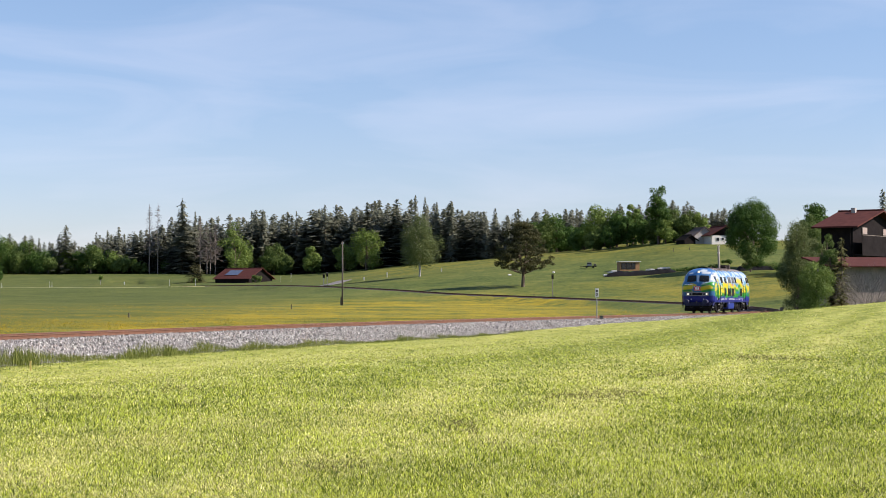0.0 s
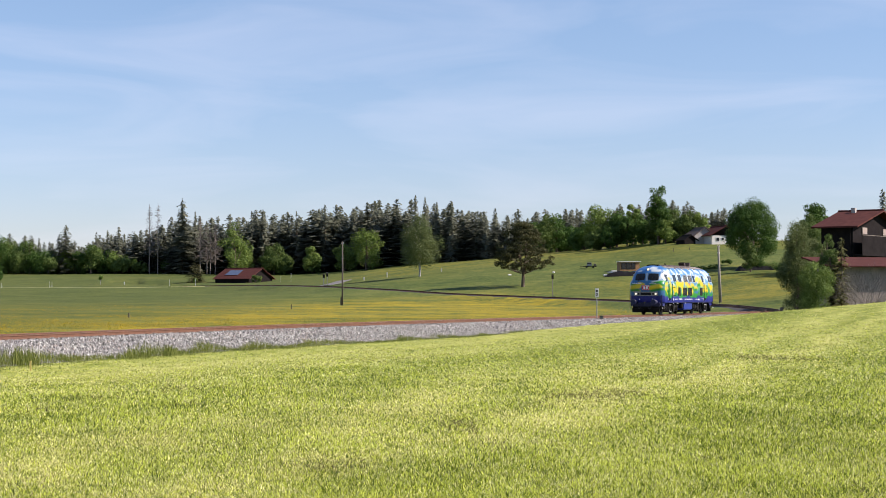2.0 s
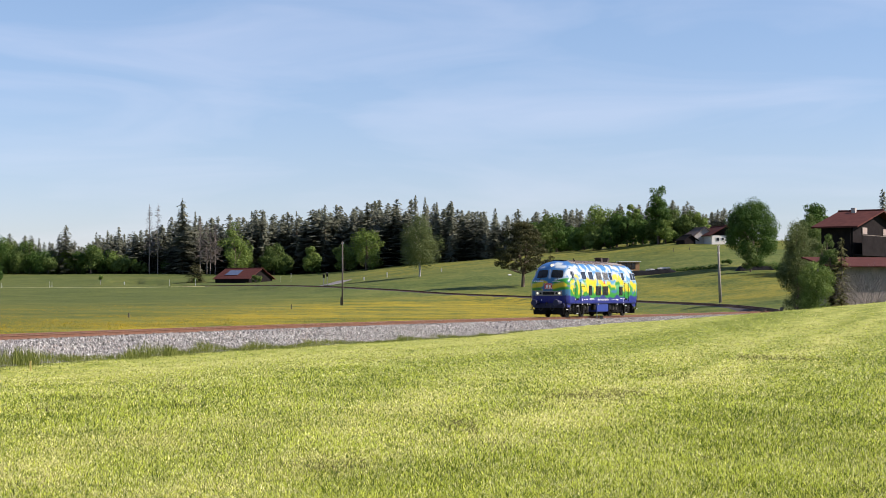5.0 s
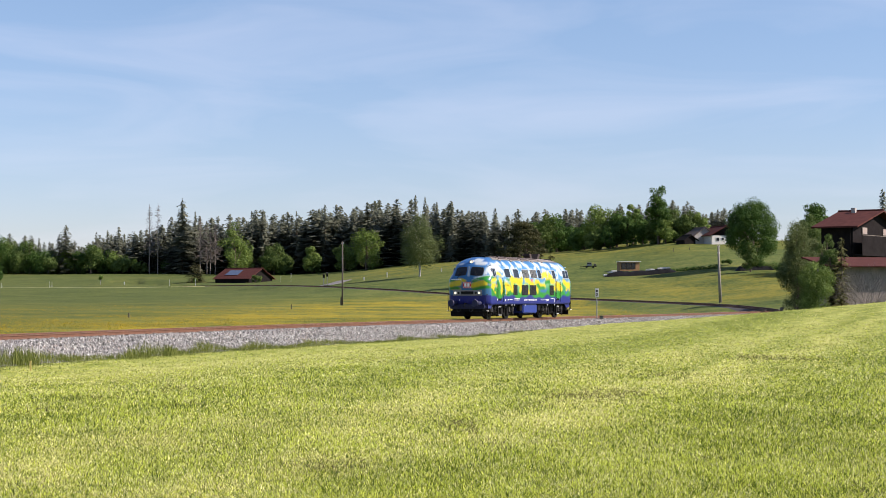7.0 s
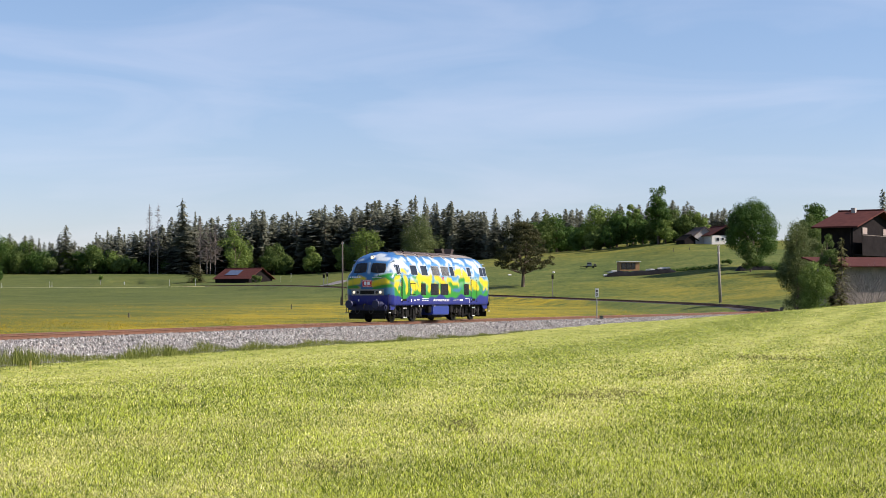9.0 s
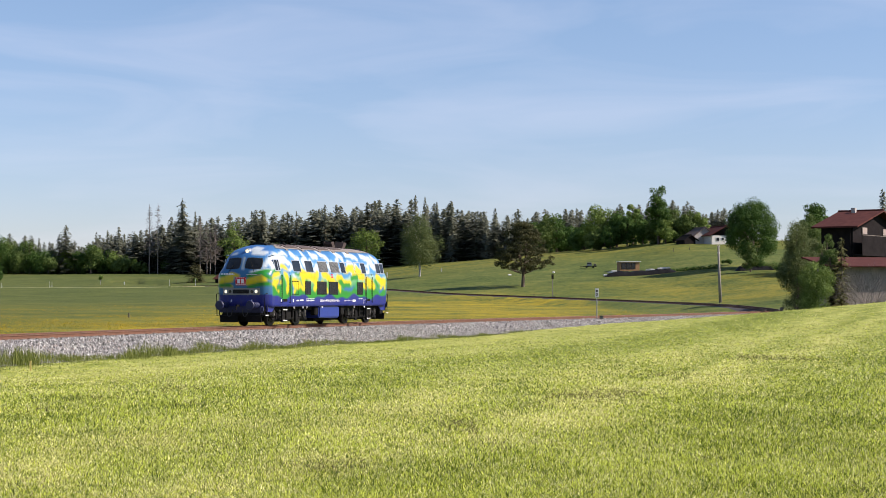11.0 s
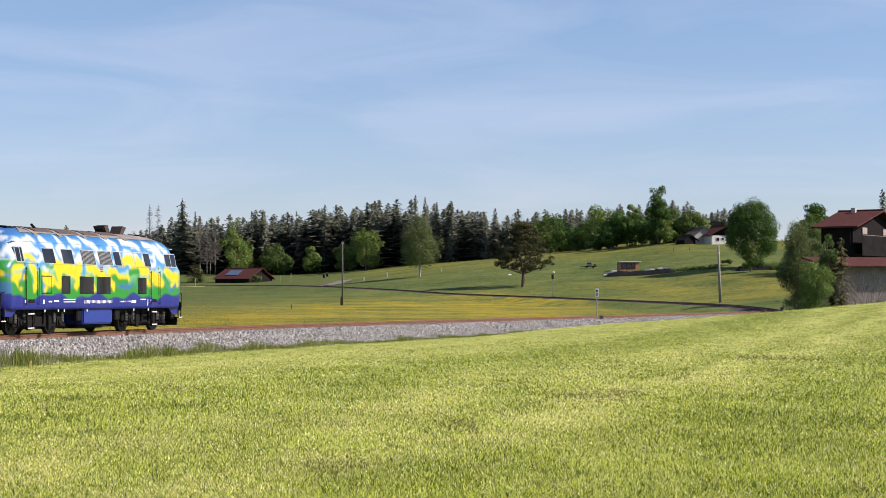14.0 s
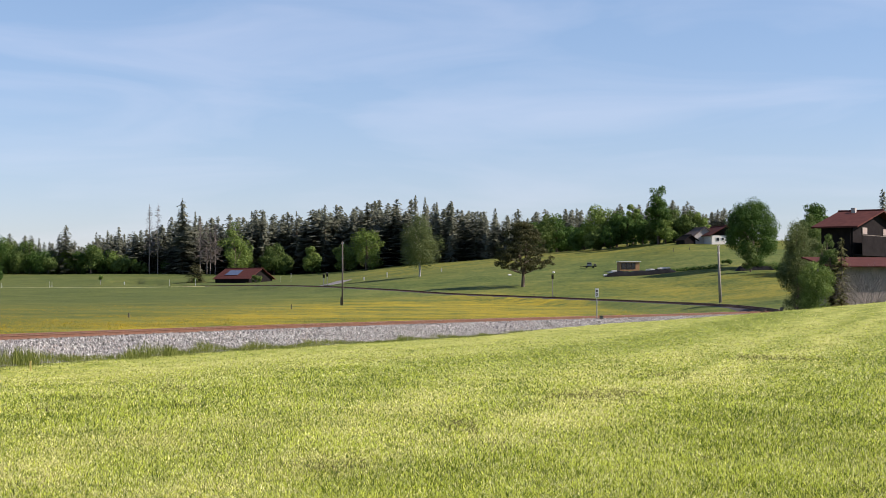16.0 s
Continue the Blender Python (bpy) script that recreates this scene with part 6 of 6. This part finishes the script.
# level crossing far off
for x, d, h in ((573, 470, 3.0), (579, 468, 3.3)):
    px, py, pz = at(x, d)
    lx = thing("crossing_signal", "level crossing signal with crossed boards", "signal", (px, py, pz), "crossing signals")
    wall_box(lx, "post", (0.16, 0.16, h), (0, 0, h / 2), STEEL)
    wall_box(lx, "lamp_box", (0.6, 0.25, 0.9), (0, 0, h - 0.5), LOCO_DARK, 0.04)
    for a in (-0.7, 0.7):
        bm = bmesh.new()
        box(bm, (0.7, 0.05, 0.12), (0, -0.16, h + 0.1), Euler((0, a, 0)))
        part("cross_board", bm, WOOD_GREY, lx)
px, py, pz = at(592, 474)
road = thing("field_road", "pale gravel road over the crossing", "road", (0, 0, 0), "", "structure")
s = np.linspace(0, 1, 30)
mx = np.interp(s, [0, 0.5, 1], [(570 - 784) / 3000 * 462, (592 - 784) / 3000 * 476, (610 - 784) / 3000 * 500])
my = np.interp(s, [0, 0.5, 1], [462, 476, 500])
vl = np.stack([mx - 2.0, my, ground_z(mx - 2.0, my) + 0.12], -1)
vr = np.stack([mx + 2.0, my, ground_z(mx + 2.0, my) + 0.12], -1)
vv = np.concatenate([vl, vr, vl - [0, 0, 0.6], vr - [0, 0, 0.6]])
i = np.arange(29)
ff = np.concatenate([np.stack([i, i + 30, i + 31, i + 1], -1), np.stack([i, i + 1, i + 61, i + 60], -1), np.stack([i + 30, i + 90, i + 91, i + 31], -1)])
np_part("gravel", vv, ff, BALLAST, road)


# grassy path along the field's far side
PATH = simple("trodden_path", (0.30, 0.30, 0.13), 0.95, 0.0, 0.3, 0.4, 0.2)
path = thing("field_path", "pale trodden grass path across the field", "path", kind="structure")
s_ = np.linspace(0, 1, 90)
mx = np.interp(s_, [0, 0.55, 1], [-150, -68, -38])
my = np.interp(s_, [0, 0.55, 1], [528, 535, 476]) + 3 * np.sin(s_ * 14)
vl = np.stack([mx, my - 1.3, ground_z(mx, my - 1.3) + 0.05], -1)
vr = np.stack([mx, my + 1.3, ground_z(mx, my + 1.3) + 0.05], -1)
i = np.arange(89)
np_part("trodden_strip", np.concatenate([vl, vr, vl - [0, 0.3, 0.5], vr + [0, 0.3, -0.5]]), np.concatenate([np.stack([i, i + 1, i + 91, i + 90], -1), np.stack([i, i + 180, i + 181, i + 1], -1), np.stack([i + 90, i + 91, i + 271, i + 270], -1)]), PATH, path)


# ---- ballast stones and sleepers ----
def stones(s0, s1, count, seed, lo, hi, name):
    """Crushed stones on the bed's crown and its slopes."""
    rng = np.random.default_rng(seed)
    s = rng.uniform(s0, s1, count)
    a = rng.uniform(-3.6, 3.6, count)
    side = rng.random(count) < 0.62
    a = np.where(side, rng.uniform(0.95, 3.6, count), a)
    p, d, sd = line_frame(s)
    z = np.where(np.abs(a) < 1.75, -0.235, -0.24 - (np.abs(a) - 1.75) * 0.84 / 1.85)
    c = p + sd * a[:, None] + np.stack([0 * a, 0 * a, z + rng.uniform(-0.02, 0.05, count)], -1)
    r = rng.uniform(lo, hi, (count, 1, 1))
    o = np.array([(1, 0, -0.4), (0, 1, -0.4), (-1, 0, -0.4), (0, -1, -0.4), (0, 0, 0.9)], float)
    v = o[None] * rng.uniform(0.6, 1.25, (count, 5, 1)) + rng.normal(0, 0.25, (count, 5, 3))
    ang = rng.uniform(0, 6.28, count)
    ca, sa = np.cos(ang)[:, None], np.sin(ang)[:, None]
    v = np.stack([v[..., 0] * ca - v[..., 1] * sa, v[..., 0] * sa + v[..., 1] * ca, v[..., 2]], -1) * r + c[:, None]
    f = np.array([(0, 1, 4), (1, 2, 4), (2, 3, 4), (3, 0, 4)])
    f = (f[None] + np.arange(count)[:, None, None] * 5).reshape(-1, 3)
    ob = np_part(name, v.reshape(-1, 3), f, STONE, railway)
    tagged(ob, "grey crushed ballast stones", kind="stuff")


S_35 = float(np.interp(35.0, LINE[:600, 1], S_LINE[:600]))
S_110 = float(np.interp(110.0, LINE[:900, 1], S_LINE[:900]))
stones(S_35, S_110, 85000, 1, 0.03, 0.068, "ballast_stones")
stones(S_110, S_185, 24000, 2, 0.04, 0.085, "ballast_stones")

bm = bmesh.new()
box(bm, (0.26, 2.5, 0.16), (0, 0, -0.255), None, 0.02)
first = part("sleeper", bm, SLEEPER, railway)
fast_me = bpy.data.meshes.new("fastening")
bm = bmesh.new()
box(bm, (0.16, 0.34, 0.05), (0, 0, -0.165), None, 0.01)
bm.to_mesh(fast_me)
bm.free()
fast_me.materials.append(RUST)
sleepers_at = np.arange(S_35, S_35 + 290 * 0.6, 0.6)
sp, sd_, ss_ = line_frame(sleepers_at)
for i, (p, d) in enumerate(zip(sp, sd_)):
    ob = first if i == 0 else new("sleeper", first.data)
    ob.parent = railway
    ob.matrix_basis = pose(p[0], p[1], p[2], 0, 0, math.degrees(math.atan2(d[1], d[0])))
    if i < 150:
        for sx in (-1, 1):
            fo = new("fastening", fast_me)
            fo.parent = ob
            fo.matrix_basis = pose(0, sx * 0.7525, 0)
far_s = np.arange(float(sleepers_at[-1]) + 0.6, S_END, 0.6)
fp, fd, fs_ = line_frame(far_s)
cube = np.array([(-1, -1, -1), (1, -1, -1), (1, 1, -1), (-1, 1, -1), (-1, -1, 1), (1, -1, 1), (1, 1, 1), (-1, 1, 1)], float) * [0.13, 1.25, 0.08] + [0, 0, -0.255]
fv = fp[:, None] + fd[:, None] * cube[None, :, 0, None] + fs_[:, None] * cube[None, :, 1, None] + np.array([0, 0, 1.0]) * cube[None, :, 2, None]
cf = np.array([(4, 5, 6, 7), (0, 1, 5, 4), (1, 2, 6, 5), (2, 3, 7, 6), (3, 0, 4, 7)])
tagged(np_part("far_sleepers", fv.reshape(-1, 3), (cf[None] + np.arange(len(far_s))[:, None, None] * 8).reshape(-1, 4), SLEEPER, railway), "far brown sleepers", kind="stuff")


# ---- grass ----
GRASS = leafy("mown_grass", (0.070, 0.120, 0.010), (0.70, 0.76, 0.12), 0.4, 0.30, 0.66)
PALE_GRASS = leafy("pale_grass", (0.25, 0.27, 0.05), (0.96, 0.93, 0.46), 0.4, 0.28, 0.68)
THATCH = leafy("dark_thatch", (0.03, 0.03, 0.013), (0.22, 0.20, 0.08), 0.1)
STRAW = leafy("cut_straw", (0.515, 0.468, 0.187), (0.749, 0.702, 0.406), 0.4)
TALL = leafy("tall_grass", (0.085, 0.119, 0.0255), (0.255, 0.281, 0.0723), 0.45)
PETAL = leafy("yellow_petals", (0.357, 0.23, 0.0068), (0.578, 0.399, 0.0127), 0.2)


def blades(x, y, h, w, rng, lean=0.5):
    """Grass blades, each a narrow quad folded along its middle."""
    n = len(x)
    z = ground_z(x, y)
    a = rng.uniform(0, 6.28, n)
    s = np.stack([np.cos(a), np.sin(a), 0 * a], -1) * (w / 2)[:, None]
    b = rng.uniform(0, 6.28, n)
    l = np.stack([np.cos(b), np.sin(b), 0 * b], -1) * (h * lean * rng.random(n))[:, None]
    c = np.stack([x, y, z - 0.006], -1)
    up = np.stack([0 * h, 0 * h, h], -1)
    m = c + up * 0.5 + l * 0.3
    v = np.stack([c, m + s, c + up + l, m - s], 1).reshape(-1, 3)
    return v, np.arange(4 * n).reshape(n, 4)


def wedge(n, d0, d1, rng, power=1.0):
    """Places in the field of view, as dense in each metre ahead as it takes to look even."""
    d = 1 / rng.uniform(1 / d1 ** power, 1 / d0 ** power, n) ** (1 / power)
    return rng.uniform(-0.285, 0.285, n) * d, d


def keep_meadow(x, y, gap=3.3):
    off = x - near_line_x(np.clip(y, -60, 175))
    k = off > gap
    return x[k], y[k]


rng = np.random.default_rng(21)
grass = thing("meadow_grass", "short mown yellow-green meadow grass", "grass", kind="stuff")
x, y = keep_meadow(*wedge(530000, 11.5, 118, rng, 1.02))
tone = swathe_tone(x, y)
tuft = 0.5 + 0.5 * np.sin(x * 9.1 + 2 * np.sin(y * 2.3)) * np.sin(y * 5.3 + 2 * np.sin(x * 3.1))
h = rng.uniform(0.018, 0.056, len(x)) * np.clip(1.05 - 0.25 * tone, 0.7, 1.4) * (0.75 + 0.5 * tuft) * (1 - 0.25 * smoothstep(30, 70, y))
w = np.clip(0.00056 * y, 0.009, 0.042) * rng.uniform(0.6, 1.5, len(x))
k = rng.random(len(x)) < 0.42 + 0.22 * tone
tagged(np_part("blades", *blades(x[~k], y[~k], h[~k] * 1.1, w[~k], rng, 0.9), GRASS, grass), kind="stuff")
tagged(np_part("pale_blades", *blades(x[k], y[k], h[k], w[k], rng, 1.1), PALE_GRASS, grass), "pale yellow-green grass blades", kind="stuff")
x, y = keep_meadow(*wedge(110000, 11.5, 80, rng, 1.2))
k = swathe_tone(x, y) + rng.normal(0, 0.5, len(x)) > 0.45
x, y = x[k], y[k]
w = np.clip(0.0004 * y, 0.005, 0.03) * rng.uniform(0.7, 1.6, len(x))
tagged(np_part("cuttings", *blades(x, y, rng.uniform(0.015, 0.045, len(x)), w, rng, 3.0), STRAW, grass), "pale dry cuttings on the grass", kind="stuff")
# dark thatch where the mower scraped
px_, py_ = [], []
for cx_, cy_, rx_, ry_, n_ in ((0.22, 21.8, 0.22, 0.6, 260), (2.30, 28.1, 0.33, 0.7, 260), (2.94, 28.9, 0.29, 0.6, 200), (4.83, 36.7, 0.49, 0.9, 120), (8.62, 45.7, 0.46, 1.2, 160), (8.98, 43.8, 0.58, 1.2, 100), (-1.07, 16.2, 0.19, 0.4, 180), (2.65, 16.6, 0.09, 0.3, 60),
                               (0.59, 18.4, 0.09, 0.4, 60), (-6.14, 25.5, 0.30, 0.4, 120), (-6.11, 29.0, 0.24, 0.5, 80), (-4.92, 31.9, 0.32, 0.6, 90), (-4.06, 26.9, 0.22, 0.4, 80), (3.48, 13.8, 0.11, 0.3, 110), (-3.62, 14.4, 0.14, 0.4, 110),
                               (-2.31, 18.9, 0.16, 0.5, 90), (1.42, 25.7, 0.17, 0.5, 60)):
    px_.append(cx_ + rng.normal(0, rx_, n_))
    py_.append(cy_ + rng.normal(0, ry_, n_))
x, y = np.concatenate(px_), np.concatenate(py_)
tagged(np_part("thatch", *blades(x, y, rng.uniform(0.035, 0.075, len(x)), np.clip(0.0007 * y, 0.009, 0.04) * rng.uniform(0.6, 1.3, len(x)), rng, 2.4), THATCH, grass), "dark scraped thatch", kind="stuff")
# white clover heads
x, y = keep_meadow(*wedge(60, 12, 60, rng, 1.0))
c = np.stack([x, y, ground_z(x, y) + 0.06], -1)
tagged(np_part("clover", *leaf_quads(np.repeat(c, 3, 0), 0.022, rng), STRAW, grass), "small white clover heads", kind="stuff")

# rough grass along the ballast's foot
n = 40000
sg_ = rng.uniform(S_35, S_185, n)
p, d, sd = line_frame(sg_)
a = 3.2 + np.abs(rng.normal(0, 0.55, n)) + 0.35 * np.sin(sg_ * 0.5) + 0.25 * np.sin(sg_ * 1.7)
x, y = p[:, 0] + sd[:, 0] * a, p[:, 1] + sd[:, 1] * a
clump = 0.55 + 0.45 * np.sin(sg_ * 0.9 + 2 * np.sin(sg_ * 0.23))
h = rng.uniform(0.08, 0.30, n) * (0.3 + 0.9 * clump) * (1 + 1.5 * smoothstep(90, 60, y)) * np.clip(1.25 - (a - 2.9) / 2.2, 0.25, 1)
verge = thing("verge_grass", "tall dark green grass along the ballast", "grass", kind="stuff")
tagged(np_part("blades", *blades(x, y, h, np.full(n, 0.017) * rng.uniform(0.7, 1.5, n), rng, 0.6), TALL, verge), kind="stuff")

# grass and buttercups of the field beyond the line
x, y = wedge(40000, 66, 170, rng, 1.2)
off = x - near_line_x(np.clip(y, -60, 175))
k = (off < -3.2) | (y > 200)
dist, hh = to_line(x[k], y[k])
x, y = x[k][dist > 3.3], y[k][dist > 3.3]
field = thing("field_grass", "tall green grass of the flowering field", "grass", kind="stuff")
tagged(np_part("blades", *blades(x, y, rng.uniform(0.05, 0.14, len(x)), 0.00018 * y * rng.uniform(0.7, 1.6, len(x)), rng, 0.7), TALL, field), kind="stuff")
x, y = wedge(105000, 88, 320, rng, 0.5)
off = x - near_line_x(np.clip(y, -60, 175))
den = 0.5 + 0.5 * np.sin(x * 0.11 + 0.06 * y) * np.sin(y * 0.07 - 0.04 * x + 1) + 0.35 * np.sin(x * 0.5 + y * 0.21)
k = ((off < -4) | (y > 200)) & (den + rng.normal(0, 0.35, len(x)) > 0.55) & (x > -0.27 * y) & (y + 0.55 * np.abs(x - 5) < 330 + 30 * np.sin(x * 0.1))
dist, hh = to_line(x[k], y[k])
x, y = x[k][dist > 4], y[k][dist > 4]
c = np.stack([x, y, ground_z(x, y) + rng.uniform(0.05, 0.16, len(x))], -1)
fl_ = thing("buttercups", "yellow buttercups in the field beyond the line", "flowers", kind="stuff")
v, f = leaf_quads(c, 0.05, rng)
tagged(np_part("petals", v, f, PETAL, fl_), kind="stuff")

# far ridge of hills on the horizon, distance haze put into their blue-grey colour
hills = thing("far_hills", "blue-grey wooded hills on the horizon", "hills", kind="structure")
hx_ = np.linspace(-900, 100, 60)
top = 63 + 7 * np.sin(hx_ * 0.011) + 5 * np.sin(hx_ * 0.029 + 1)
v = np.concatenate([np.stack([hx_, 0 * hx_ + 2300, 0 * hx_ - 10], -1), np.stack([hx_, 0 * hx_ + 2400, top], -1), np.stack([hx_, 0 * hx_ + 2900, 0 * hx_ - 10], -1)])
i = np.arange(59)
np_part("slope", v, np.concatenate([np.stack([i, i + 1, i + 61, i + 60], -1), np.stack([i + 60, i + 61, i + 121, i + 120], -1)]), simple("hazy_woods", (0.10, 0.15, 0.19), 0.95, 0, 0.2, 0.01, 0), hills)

motions()
